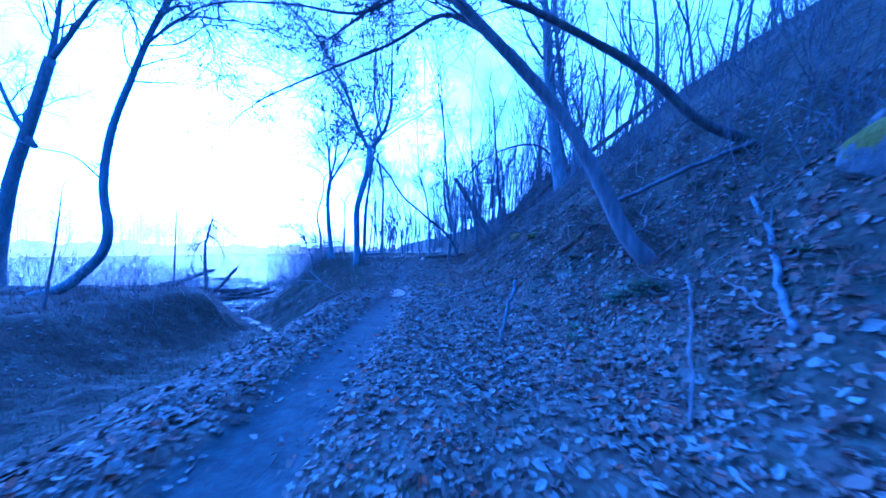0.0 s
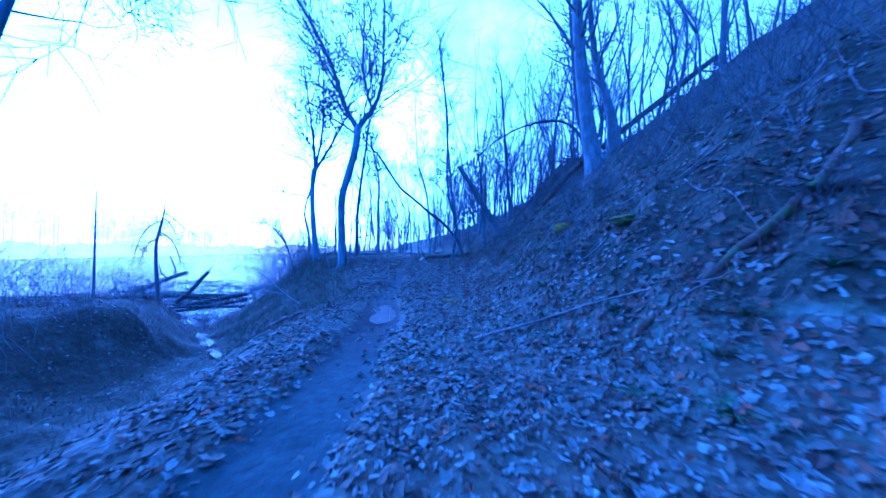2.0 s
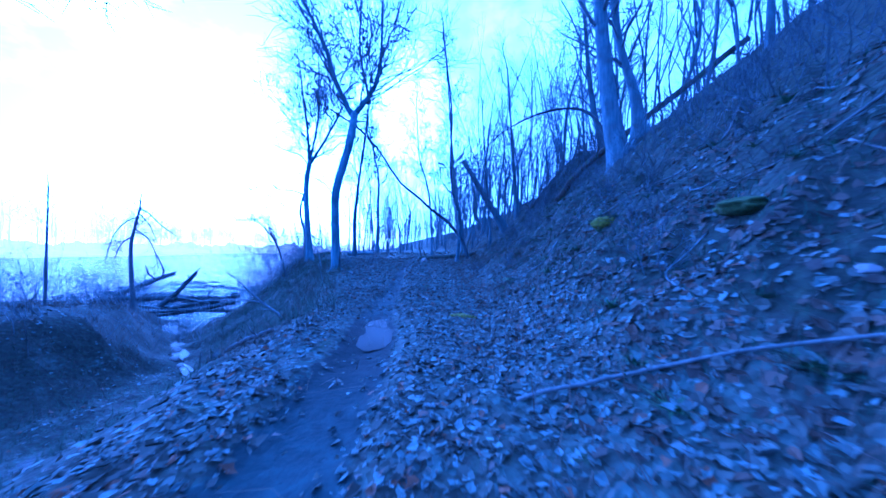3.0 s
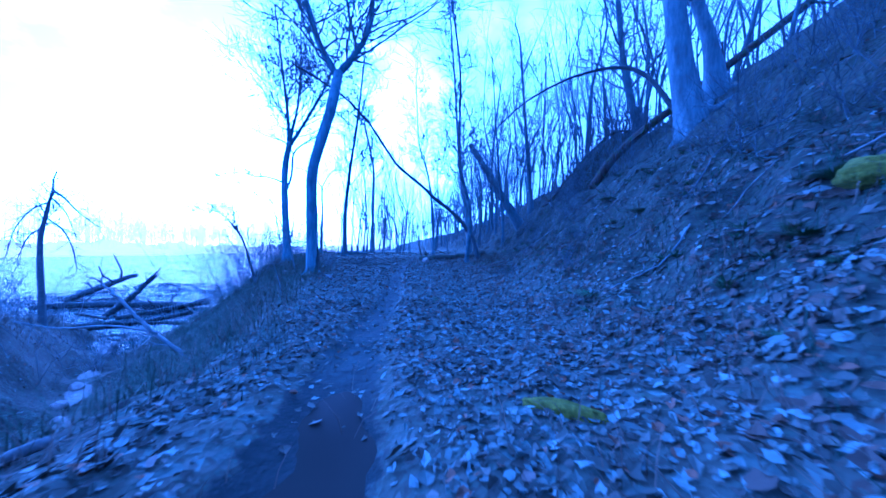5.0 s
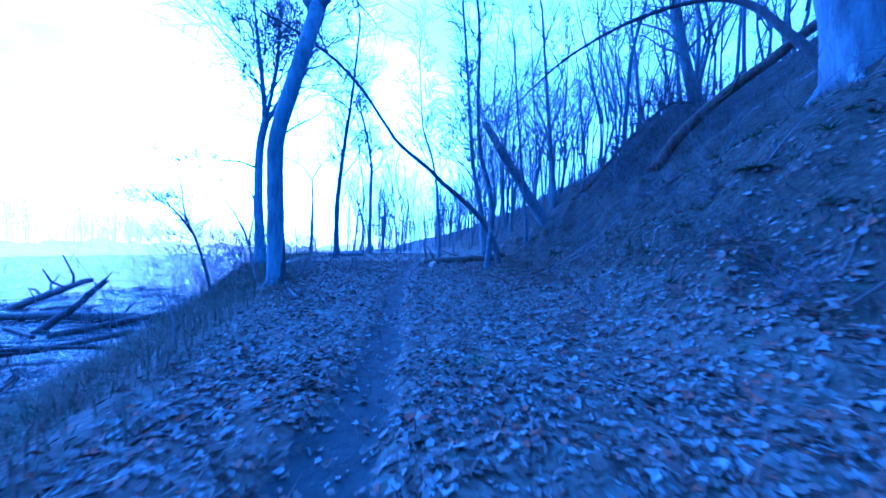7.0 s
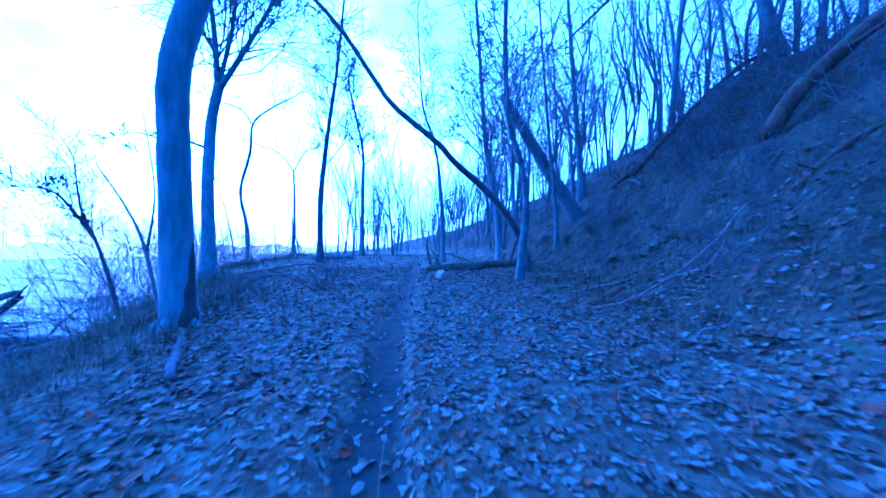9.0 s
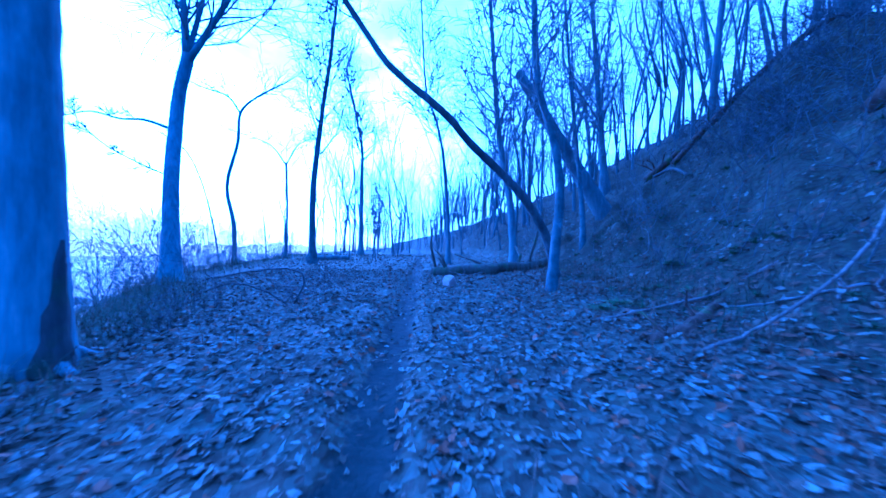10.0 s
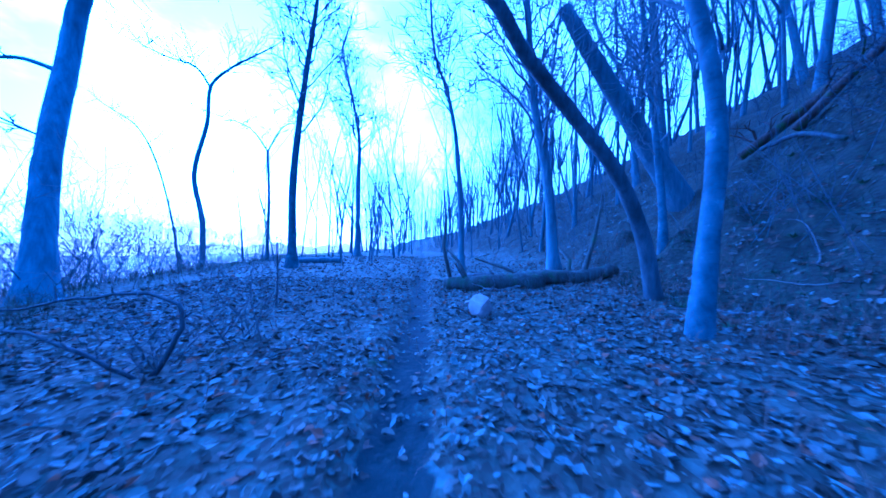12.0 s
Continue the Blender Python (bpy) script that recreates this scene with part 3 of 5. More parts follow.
tree("thin crooked tree on the river bank", grounded([(-13.3, 35.5, 0), (-13.3, 35.5, 2.5), (-13.8, 35.5, 5.2), (-13.1, 35.5, 8), (-12.9, 35.5, 10.1), (-11.8, 35.6, 11.2), (-10.6, 35.6, 11.8)]), 0.16, 0.05, [([(-12.9, 35.5, 10.0), (-13.8, 35.5, 11.2), (-15.5, 35.5, 11.8), (-18, 35.6, 13)], 0.07, 0.015)], 21, None, 8, 2.6, 0.75, 2, thin=0.028)
tree("thin forked tree on the river bank", grounded([(-11.2, 38, 0), (-11.1, 38, 4), (-11.2, 38, 7.4)]), 0.12, 0.08, [([(-11.2, 38, 7.3), (-12.4, 38, 8.8), (-14.5, 38, 9.6)], 0.06, 0.015), ([(-11.2, 38, 7.3), (-10.3, 38, 8.8), (-9, 38.1, 9.4)], 0.06, 0.015)], 29, None, 6, 2.0, 0.8, 2, thin=0.028)
tree("slim tree on the upper hillside", grounded([(9.0, 31.3, 0), (8.6, 31.3, 9), (8.0, 31.5, 18)]), 0.20, 0.07, (), 22, BARK_MID2, 18, 3.4, 0.35, 3)
tree("tall tree on the upper hillside", grounded([(14.3, 25.9, 0), (13.2, 25.9, 13), (12.5, 26, 22)]), 0.27, 0.10, (), 23, BARK_MID2, 18, 3.8, 0.3, 3)
tree("curved tree leaning out from the mound", grounded([(-14.6, 10.2, 0), (-13.2, 10.2, -0.75), (-12.3, 10.2, -0.1), (-11.45, 10.2, 0.75), (-11.15, 10.2, 1.85), (-11.4, 10.2, 3.6), (-11.1, 10.2, 6.0), (-10.1, 10.2, 8.6), (-9.0, 10.2, 11.0), (-7.0, 10.2, 14.0)]), 0.23, 0.09, [([(-9.6, 10.2, 9.8), (-7.6, 9.8, 10.6), (-5.6, 9.4, 10.2), (-3.4, 9, 9.6)], 0.06, 0.016), ([(-9.0, 10.2, 11.0), (-7.2, 9.4, 10.8), (-5.8, 8.8, 9.6), (-5.0, 8.4, 8.2)], 0.05, 0.014), ([(-11.4, 10.2, 3.9), (-12.8, 10.2, 5.0), (-14.6, 10.2, 5.4), (-16.5, 10.2, 6.2)], 0.035, 0.012)], 24, BARK_PALE_GLARE, 11, 3.6, 0.74, 3, 14, 1.2, thin=0.02)
tree("forked tree on the river mound", grounded([(-20.2, 12.5, 0), (-19.3, 12.5, 4.2), (-18.4, 12.5, 7), (-17.2, 12.5, 10.8)]), 0.30, 0.22,
     [([(-17.2, 12.5, 10.7), (-16.8, 12.5, 13), (-16.4, 12.5, 17)], 0.15, 0.04), ([(-17.2, 12.5, 10.7), (-15.9, 12.5, 12.3), (-14.0, 12.4, 14.5), (-11, 12, 17)], 0.15, 0.03), ([(-18.0, 12.5, 6.2), (-19.5, 12.5, 8.5), (-21, 12.5, 12)], 0.15, 0.04)], 25, BARK, 6, 4.2, 0.8, 3)
tree("grey tree leaning out over the trail", grounded([(6.9, 2.7, 0), (6.62, 2.82, 1.4), (6.38, 2.92, 2.0), (6.05, 3.1, 2.85), (5.6, 3.3, 3.75), (4.75, 3.35, 4.75), (3.6, 3.4, 6.0), (2.2, 3.6, 7.6), (0.6, 4, 9.6)]), 0.135, 0.085,
     [([(4.3, 3.4, 5.2), (3.5, 3.9, 5.9), (2.3, 4.7, 5.9), (0.6, 5.2, 5.6), (-1.1, 5.6, 5.2), (-2.2, 6.0, 4.9)], 0.05, 0.014), ([(3.9, 3.4, 5.7), (2.9, 4.0, 6.5), (1.5, 4.7, 6.6), (-0.4, 5.1, 7.2), (-2.5, 5.3, 7.4), (-4.2, 5.8, 7.2)], 0.05, 0.014),
      ([(3.3, 3.45, 6.35), (2.2, 4.4, 6.7), (1.2, 5.4, 7.0), (0.2, 6.3, 7.2), (-0.6, 7.0, 7.4)], 0.045, 0.014)], 26, BARK_MID, 15, 2.8, 0.68, 3, 12, 1.08, thin=0.014, kids=(4, 7))
tree("dark arching tree reaching over the slope", grounded([(9.3, 3.8, 0), (8.45, 3.8, 3.75), (7.6, 3.8, 4.55), (6.6, 3.8, 5.2), (4.95, 3.85, 6.1), (2.6, 4.2, 7.2), (0.0, 4.8, 8.4)]), 0.10, 0.05, (), 27, BARK_DARK, 10, 2.4, 0.6, 3, 12, 1.2, thin=0.015)
tree("thin tree bent over in an arch on the slope", grounded([(11.3, 18.0, 0), (10.9, 18.4, 6.4), (10.35, 19.2, 8.1), (9.5, 20, 8.9), (8.0, 21.2, 9.1), (6.3, 22.4, 8.6), (5.0, 23, 7.6)]), 0.12, 0.03, (), 30, BARK_DARK, 6, 1.6, 0.5, 2, 10, 1.2)
tree("bleached dead snag with drooping limbs", grounded([(-13.55, 18.2, 0), (-13.7, 18.2, 0.8), (-13.5, 18.2, 2.0), (-13.2, 18.2, 3.1)]), 0.11, 0.045,
     [([(-13.22, 18.2, 3.05), (-12.6, 18.1, 2.75), (-11.9, 18.0, 2.2), (-11.2, 18.0, 1.7)], 0.045, 0.016), ([(-13.35, 18.2, 2.6), (-13.9, 18.1, 2.3), (-14.4, 18.0, 1.6), (-14.7, 18.0, 0.8)], 0.04, 0.014), ([(-13.5, 18.2, 2.0), (-12.9, 18.3, 1.5), (-12.5, 18.3, 0.8), (-12.3, 18.3, 0.0)], 0.04, 0.014), ([(-13.6, 18.2, 1.6), (-14.2, 18.2, 1.2), (-14.6, 18.2, 0.4)], 0.04, 0.014), ([(-13.3, 18.2, 2.8), (-12.8, 18.3, 2.2), (-12.5, 18.4, 1.3)], 0.035, 0.012)], 31, TWIG, 9, 0.9, 0.5, 2, 8, 1.2, thin=0.014)
tree("thin upright dead pole on the mound", grounded([(-10.9, 13, 0), (-10.85, 13, 1.2), (-10.8, 13, 3.1)]), 0.05, 0.02, (), 32, TWIG, 3, 0.6, 0.5, 1, 6, 1.1, thin=0.006)
tree("thin leafless sapling on the mound", grounded([(-10.3, 7.6, 0), (-9.9, 7.6, 1.2), (-9.7, 7.6, 3.0)]), 0.05, 0.015, (), 33, TWIG, 5, 0.9, 0.5, 1, 6, 1.1, thin=0.006)
tree("small forked tree leaning out over the bank", grounded([(-7.5, 21.9, 0), (-7.85, 21.9, 0.4), (-8.2, 21.9, 1.35), (-8.6, 21.9, 2.2), (-8.8, 21.9, 3.5)]), 0.058, 0.018, [([(-8.2, 21.9, 1.35), (-8.9, 21.9, 2.25), (-9.5, 21.9, 2.7), (-10.5, 21.9, 2.8)], 0.036, 0.014)], 34, BARK_MID, 12, 1.3, 0.4, 3, 8, 1.2, thin=0.012)
tree("thin sapling beside the bank edge", grounded([(-1.75, 14.3, 0), (-1.8, 14.3, 0.0), (-1.95, 14.3, 0.45)]), 0.016, 0.005, (), 35, TWIG, 6, 0.5, 0.3, 1, 5, 1.1, thin=0.006)
tree("forked sapling on the bank", grounded([(-4.2, 19.6, 0), (-4.5, 19.6, 1.2), (-4.9, 19.6, 2.0), (-5.4, 19.6, 2.7)]), 0.035, 0.012, [([(-4.45, 19.6, 1.1), (-4.3, 19.6, 2.2), (-4.5, 19.6, 3.6)], 0.025, 0.008)], 36, TWIG, 7, 0.9, 0.4, 2, 6, 1.1, thin=0.006)

tree("thin dark sapling standing among the leaves", grounded([(-2.66, 24.65, 0), (-2.64, 24.65, 0.6), (-2.66, 24.65, 1.35)]), 0.022, 0.008, (), 37, BARK_DARK, 4, 0.35, 0.4, 1, 6, 1.1, thin=0.008)
tree("slim pale tree on the slope behind the leaning trunk", grounded([(6.0, 27.05, 0), (6.0, 27.1, 2.4), (5.85, 27.2, 4.5), (5.6, 27.4, 8), (5.3, 27.6, 13)]), 0.11, 0.04, (), 38, BARK_MOTTLED, 12, 2.2, 0.4, 3, 12, 1.2, thin=0.018)
tree("thin leaning stem on the river bank", grounded([(-12.6, 33.5, 0), (-13.1, 33.5, 2.4), (-13.9, 33.5, 5.2), (-14.9, 33.5, 7.0), (-16.4, 33.5, 8.0)]), 0.06, 0.018, (), 39, None, 7, 1.4, 0.45, 2, 7, 1.2, thin=0.014)
tree("thin straight stem on the river bank", grounded([(-11.9, 36.8, 0), (-12.1, 36.8, 3.0), (-12.6, 36.8, 6.2)]), 0.06, 0.018, (), 45, None, 7, 1.4, 0.45, 2, 7, 1.2, thin=0.014)
tree("thin leaning stem on the river bank", grounded([(-10.4, 37.5, 0), (-10.8, 37.5, 2.2), (-11.5, 37.5, 4.6)]), 0.05, 0.016, (), 46, None, 6, 1.2, 0.45, 2, 7, 1.2, thin=0.014)

# the wood behind: a few kinds, repeated over the hillside and along the bank
rng = np.random.default_rng(5)
kinds = []
for k in range(9):
    h = (17, 19, 15, 21, 18, 14, 20, 18, 13)[k]
    bend = rng.uniform(-1.9, 1.9, size=(4, 2))
    pts = [(0, 0, 0), (0.3 * bend[0, 0], 0.3 * bend[0, 1], 0.3 * h), (0.7 * bend[1, 0], 0.7 * bend[1, 1], 0.6 * h), (bend[2, 0] * 1.5, bend[2, 1] * 1.5, h)]
    fork = () if k % 3 == 0 else [([(0.25 * bend[0, 0] + 500, 0.25 * bend[0, 1] - 40, 0.25 * h), (bend[3, 0] * 0.9 + 500, bend[3, 1] * 0.9 - 40, 0.5 * h), (bend[3, 0] * 2.4 + 500, bend[3, 1] * 2.4 - 40, 0.9 * h)], 0.07, 0.025)]
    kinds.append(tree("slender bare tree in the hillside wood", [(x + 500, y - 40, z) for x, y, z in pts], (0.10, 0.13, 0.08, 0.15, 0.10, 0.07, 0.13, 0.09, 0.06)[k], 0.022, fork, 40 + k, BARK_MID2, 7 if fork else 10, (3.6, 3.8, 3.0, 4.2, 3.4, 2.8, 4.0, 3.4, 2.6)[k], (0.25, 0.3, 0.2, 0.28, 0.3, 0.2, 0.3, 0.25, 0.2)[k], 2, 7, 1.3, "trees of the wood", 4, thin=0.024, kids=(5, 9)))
taken = [(-3, 18.7), (10.7, 17.2), (11.9, 17.7), (3.9, 29), (3.4, 22.6), (7.5, 28.3), (4.2, 24.9), (9, 31.3), (14.3, 25.9), (1, 32), (-6.9, 33), (-8, 46), (-13.3, 35.5), (6, 27)]
first, count = [], 0
for _ in range(6000):
    if count >= 225:
        break
    if rng.uniform() < 0.80:
        y = 15 + 100 * rng.uniform() ** 1.5
        x = toe_x(y) + 1.0 + rng.uniform() ** 0.9 * 26
        if y < 28 and x < 13.5 or y < 30 and x < 7:
            continue
    else:
        y = 44 + 70 * rng.uniform() ** 1.2
        x = edge_x(y) + rng.uniform(0.2, 1.0) ** 1.6 * (tread_x(y) - edge_x(y) - 1.2)
    if min((x - a) ** 2 + (y - b) ** 2 for a, b in taken) < 1.3 ** 2:
        continue
    taken.append((x, y))
    s = rng.uniform(0.7, 1.15)
    m = pose(x, y, float(land(x, y)) - 0.1, rng.normal() * 3, rng.normal() * 3 - (4 if x > toe_x(y) else 0), rng.uniform(0, 360)) @ Matrix.Diagonal((s, s, s, 1))
    if count < len(kinds):
        first.append((kinds[count], m))
    else:
        copy_thing(kinds[count % len(kinds)], m)
    count += 1
for _ in range(60):
    y = 33 + 55 * rng.uniform() ** 1.3
    x = toe_x(y) - 1.0 + 12 * rng.uniform()
    if abs(x - tread_x(y)) < 1.6 or min((x - a) ** 2 + (y - b) ** 2 for a, b in taken) < 1:
        continue
    taken.append((x, y))
    s = rng.uniform(0.7, 1.05)
    copy_thing(kinds[rng.integers(len(kinds))], pose(x, y, float(land(x, y)) - 0.1, rng.normal() * 4, rng.normal() * 4, rng.uniform(0, 360)) @ Matrix.Diagonal((s, s, s, 1)))
for _ in range(22):
    y = 36 + 26 * rng.uniform()
    x = edge_x(y) + 0.3 + (tread_x(y) - 3.0 - edge_x(y)) * rng.uniform()
    if min((x - a) ** 2 + (y - b) ** 2 for a, b in taken) < 0.8:
        continue
    taken.append((x, y))
    s = rng.uniform(0.45, 0.7)
    copy_thing(kinds[(2, 4, 5, 7, 8)[rng.integers(5)]], pose(x, y, float(land(x, y)) - 0.1, rng.normal() * 6, rng.normal() * 6, rng.uniform(0, 360)) @ Matrix.Diagonal((s, s, s, 1)))
for _ in range(60):
    y = 26 + 16 * rng.uniform()
    x = 11.5 + 12 * rng.uniform()
    if min((x - a) ** 2 + (y - b) ** 2 for a, b in taken) < 1.5 or y < 28 and x < 14:
        continue
    taken.append((x, y))
    s = rng.uniform(0.75, 1.1)
    copy_thing(kinds[rng.integers(len(kinds))], pose(x, y, float(land(x, y)) - 0.1, rng.normal() * 4, rng.normal() * 4 - 4, rng.uniform(0, 360)) @ Matrix.Diagonal((s, s, s, 1)))
for ob, m in first:
    ob.matrix_basis = m


# ---- water in the ditch and on the trail ----
def ribbon(name, ys, mid, half, z, material, label):
    ys = np.asarray(ys, float)
    across = np.linspace(-1, 1, 5)
    x = mid(ys)[:, None] + half(ys)[:, None] * across
    v = np.stack([x, np.repeat(ys[:, None], 5, 1), np.repeat(z(ys)[:, None], 5, 1)], -1).reshape(-1, 3)
    i = (np.arange(len(ys) - 1)[:, None] * 5 + np.arange(4)[None]).ravel()
    return thing(name, mesh_of(name, v, np.stack([i, i + 1, i + 6, i + 5], -1), material), label, "water", kind="structure")


ribbon("stream_water", np.arange(12.6, 21.5, 0.3), lambda y: foot_x(y) - 0.35, lambda y: 0.22 + 0.16 * np.sin(y * 1.7) + 0.12 * np.sin(y * 3.9), lambda y: np.maximum(foot_z(y) + 0.05, -3.6), STREAM, "shallow stream trickling along the ditch to the river")
for y0, y1, w in ((6.9, 8.3, 0.30), (9.2, 10.8, 0.36)):
    ribbon("pool_water", np.linspace(y0, y1, 9), lambda y: foot_x(y) - 0.2 + 0.1 * np.sin(y * 5), lambda y: 0.02 + w * np.sin((y - y0) / (y1 - y0) * math.pi), lambda y: foot_z(0.5 * (y0 + y1)) + 0.09 + 0 * y, STREAM, "small dark pool in the bottom of the ditch")
ribbon("puddle_water", np.arange(7.7, 9.75, 0.1), lambda y: tread_x(y) + 0.05 + 0.05 * np.sin(y * 4), lambda y: 0.02 + (0.38 + 0.08 * np.sin(y * 7.3)) * np.sin(np.clip((y - 7.7) / 2.0, 0, 1) * math.pi) ** 0.7, lambda y: tread_z(8.2) - 0.1 + 0 * y, PUDDLE, "still puddle lying in the trodden trail")



# ---- shrubs ----
def shrub(label, x, y, height, stems, seed, spread=0.6, material=None, level=2, thin=0.008, name="shrub", kids=(3, 5)):
    rng = np.random.default_rng(seed)
    ob = tagged(new(name), label, "shrub")
    ob.location = (x, y, float(land(x, y)))
    for _ in range(stems):
        t = Tubes()
        a = rng.uniform(0, 6.28)
        out_by = rng.uniform(0.1, 1) * spread
        px, py = rng.normal(size=2) * 0.15 * height * spread
        z0 = float(land(x + px, y + py)) - float(land(x, y))
        sprout(t, rng, (px, py, z0 - 0.08), (math.cos(a) * out_by, math.sin(a) * out_by, 1), height * rng.uniform(0.6, 1.1), 0.009 * height ** 0.5, level, 0.05, 0.5 * thin, kids)
        part("stem", t.mesh("stem", material or TWIG), ob)
    return ob


srng = np.random.default_rng(77)
for k in range(56):
    y = 26 + 24 * srng.uniform() ** 1.2
    u = srng.uniform()
    x = edge_x(y) + (foot_x(y) - edge_x(y)) * u * 0.75 - 0.3
    shrub("leafless twiggy shrub on the river bank", x, y, srng.uniform(2.0, 4.2), 6, 200 + k, 0.9, TWIG_HAZED, 2, 0.009, kids=(2, 5))
for k, (x, y, h) in enumerate(((-12.0, 29, 4.4), (-13.5, 30.5, 4.8), (-11.2, 31, 4.0), (-14.8, 32, 5.0), (-12.4, 33.5, 4.2), (-10.8, 28, 3.6), (-15.5, 34.5, 5.2), (-13.0, 27.2, 4.0), (-11.8, 36.5, 4.0), (-14, 38, 4.6), (-10.2, 25.4, 3.4), (-11.6, 26.3, 3.8), (-9.3, 26.4, 2.8), (-12.6, 25.2, 3.6), (-9.0, 23.4, 2.4), (-10.2, 23.6, 2.8), (-11.4, 24.2, 3.2), (-8.4, 24.9, 2.0), (-9.9, 30.2, 3.4), (-8.0, 21.6, 1.6))):
    h = (h + 0.9 - float(land(x, y))) * 0.62 + 0.9
    shrub("tall leafless thicket on the river bank", x, y, h, 10, 420 + k, 1.1, TWIG, 2, 0.010, kids=(2, 5))
for k, (x, y, h) in enumerate(((-11.5, 10.5, 1.5), (-13.5, 13.5, 1.9), (-9.6, 11.5, 1.3), (-15.5, 15, 2.2), (-12, 15.6, 1.8), (-10.2, 17, 1.5), (-16.5, 10, 2.6), (-19, 14.5, 2.6), (-14.5, 18, 1.6), (-21, 11, 3.0), (-17.5, 17, 3.0), (-15.2, 20, 2.6), (-19.5, 18.6, 3.2), (-12.6, 12.2, 2.2), (-14.8, 11.4, 2.8), (-17.6, 12.6, 3.0), (-23, 15.5, 3.4), (-16.2, 18.8, 2.4), (-11.0, 19.2, 2.0), (-24.5, 12.5, 3.6), (-13.2, 16.6, 2.2))):
    shrub("leafless brushwood growing on the river mound", x, y, h, 9, 300 + k, 1.0, TWIG_HAZED, 2, 0.010)
for k, (x, y, h) in enumerate(((-2.1, 21.87, 0.85), (-2.8, 19.9, 0.9), (-1.9, 22.6, 1.1), (-3.4, 21.2, 1.2), (4.9, 13.2, 0.6), (4.2, 15.4, 0.5), (5.9, 14.6, 0.8), (6.3, 8.6, 0.9), (5.3, 6.6, 0.7), (7.4, 11.8, 1.3), (8.4, 14, 1.6), (6.8, 17.0, 1.3), (5.6, 18.6, 0.9), (7.6, 20.6, 1.4), (5.8, 22.2, 1.2), (8.6, 23.2, 1.8), (10.4, 21, 2.0), (6.9, 25.4, 1.6), (11.5, 24.3, 2.2), (5.2, 31, 1.5), (7.5, 34, 2.4), (9.5, 19, 1.6), (12.5, 19.5, 1.8), (7.8, 5.6, 1.1), (9.2, 9.2, 1.4))):
    shrub("bare low undergrowth shrub among fallen leaves", x, y, h, 7, 340 + k, 0.8, BARK_MID)
for k, (x, y, h) in enumerate(((9.9, 23.6, 1.6), (10.9, 23.2, 1.8), (10.3, 24.6, 1.6), (12.0, 23.2, 2.0), (12.2, 24.4, 1.8), (9.6, 25.3, 1.4), (11.2, 25.2, 1.6), (9.2, 24.1, 1.2), (10.4, 26.0, 1.5), (12.9, 25.4, 2.0), (13.6, 24.2, 2.2))):
    shrub("dense dark tangle of brambles on the slope", x, y, h, 20, 380 + k, 1.4, BARK_MID, 2, 0.016)


# ---- fallen wood, stones ----
def log(label, pts, r0, r1, seed=1, bark=None, stubs=0, name="fallen_log", category="log", sides=12, twigs=0, sink=0.15):
    """A fallen trunk or branch, lying along a line of points, bedded a little in the ground."""
    rng = np.random.default_rng(seed)
    p = curve_through(pts, 5)
    foot = p[0].copy()
    p = p - foot
    t = Tubes()
    p = p + rng.normal(size=p.shape) * (0.12 * r0 if r0 > 0.05 else 0.2 * r0 + 0.004)
    t.add(p, np.linspace(r0, r1, len(p)), sides, 0.028 if sides > 6 else 0.0, rng)
    if not stubs:
        return thing(name, t.mesh(name, bark or BARK), label, category, pose(*foot))
    ob = tagged(new(name), label, category)
    ob.location = foot
    part("stem", t.mesh("stem", bark or BARK), ob)
    for _ in range(stubs):
        i = rng.integers(1, len(p) - 1)
        d = rng.normal(size=3)
        d[2] = abs(d[2]) + 0.2
        d = unit(d) * r0 * rng.uniform(4, 10)
        line = np.array([p[i], p[i] + 0.5 * d + rng.normal(size=3) * 0.12 * np.linalg.norm(d), p[i] + d])
        k = Tubes()
        k.add(line, r0 * np.array([0.32, 0.24, 0.12]), 5)
        side = part("side_branch", k.mesh("side_branch", bark or BARK), ob)
        for _ in range(3 if twigs else 0):
            u = rng.uniform(0.3, 1.0)
            q0 = line[0] + (line[2] - line[0]) * u + (line[1] - 0.5 * (line[0] + line[2])) * (1 - abs(2 * u - 1))
            q1 = q0 + 0.5 * d * rng.uniform(0.5, 1.0) + rng.normal(size=3) * 0.25 * np.linalg.norm(d)
            k = Tubes()
            k.add([q0, 0.5 * (q0 + q1) + rng.normal(size=3) * 0.04 * np.linalg.norm(d), q1], [max(0.14 * r0, 0.004), max(0.11 * r0, 0.0035), 0.003], 4)
            part("twig", k.mesh("twig", bark or BARK), side)
    return ob


def lying(pts, up):
    return [(x, y, float(land(x, y)) + up) for x, y in pts]


log("thick lichened log lying beside the trail", lying([(0.45, 27.1), (1.2, 26.75), (2.0, 26.62), (2.75, 26.7)], 0.12), 0.20, 0.24, 1, BARK_LOG, 3)
log("mossy fallen log lying beside the trail", lying([(2.3, 27.1), (3.0, 27.0), (3.9, 26.95), (4.8, 27.0)], 0.14), 0.23, 0.15, 91, BARK_LOG, 3)
log("broken dead limb lying against the log", lying([(1.35, 26.3), (1.75, 26.45), (2.2, 26.35)], 0.05), 0.045, 0.03, 92, DEADWOOD, 2, "fallen_branch", "branch", 8)
log("short weathered log piece beside the trail", lying([(0.75, 28.6), (1.9, 28.7)], 0.1), 0.12, 0.11, 2, DEADWOOD)
log("dark rotten log sunk in the leaf litter", lying([(3.4, 19.4), (3.9, 19.65), (4.5, 20.0), (5.1, 20.4)], 0.02), 0.085, 0.07, 3, BARK_MOSSY, 2)
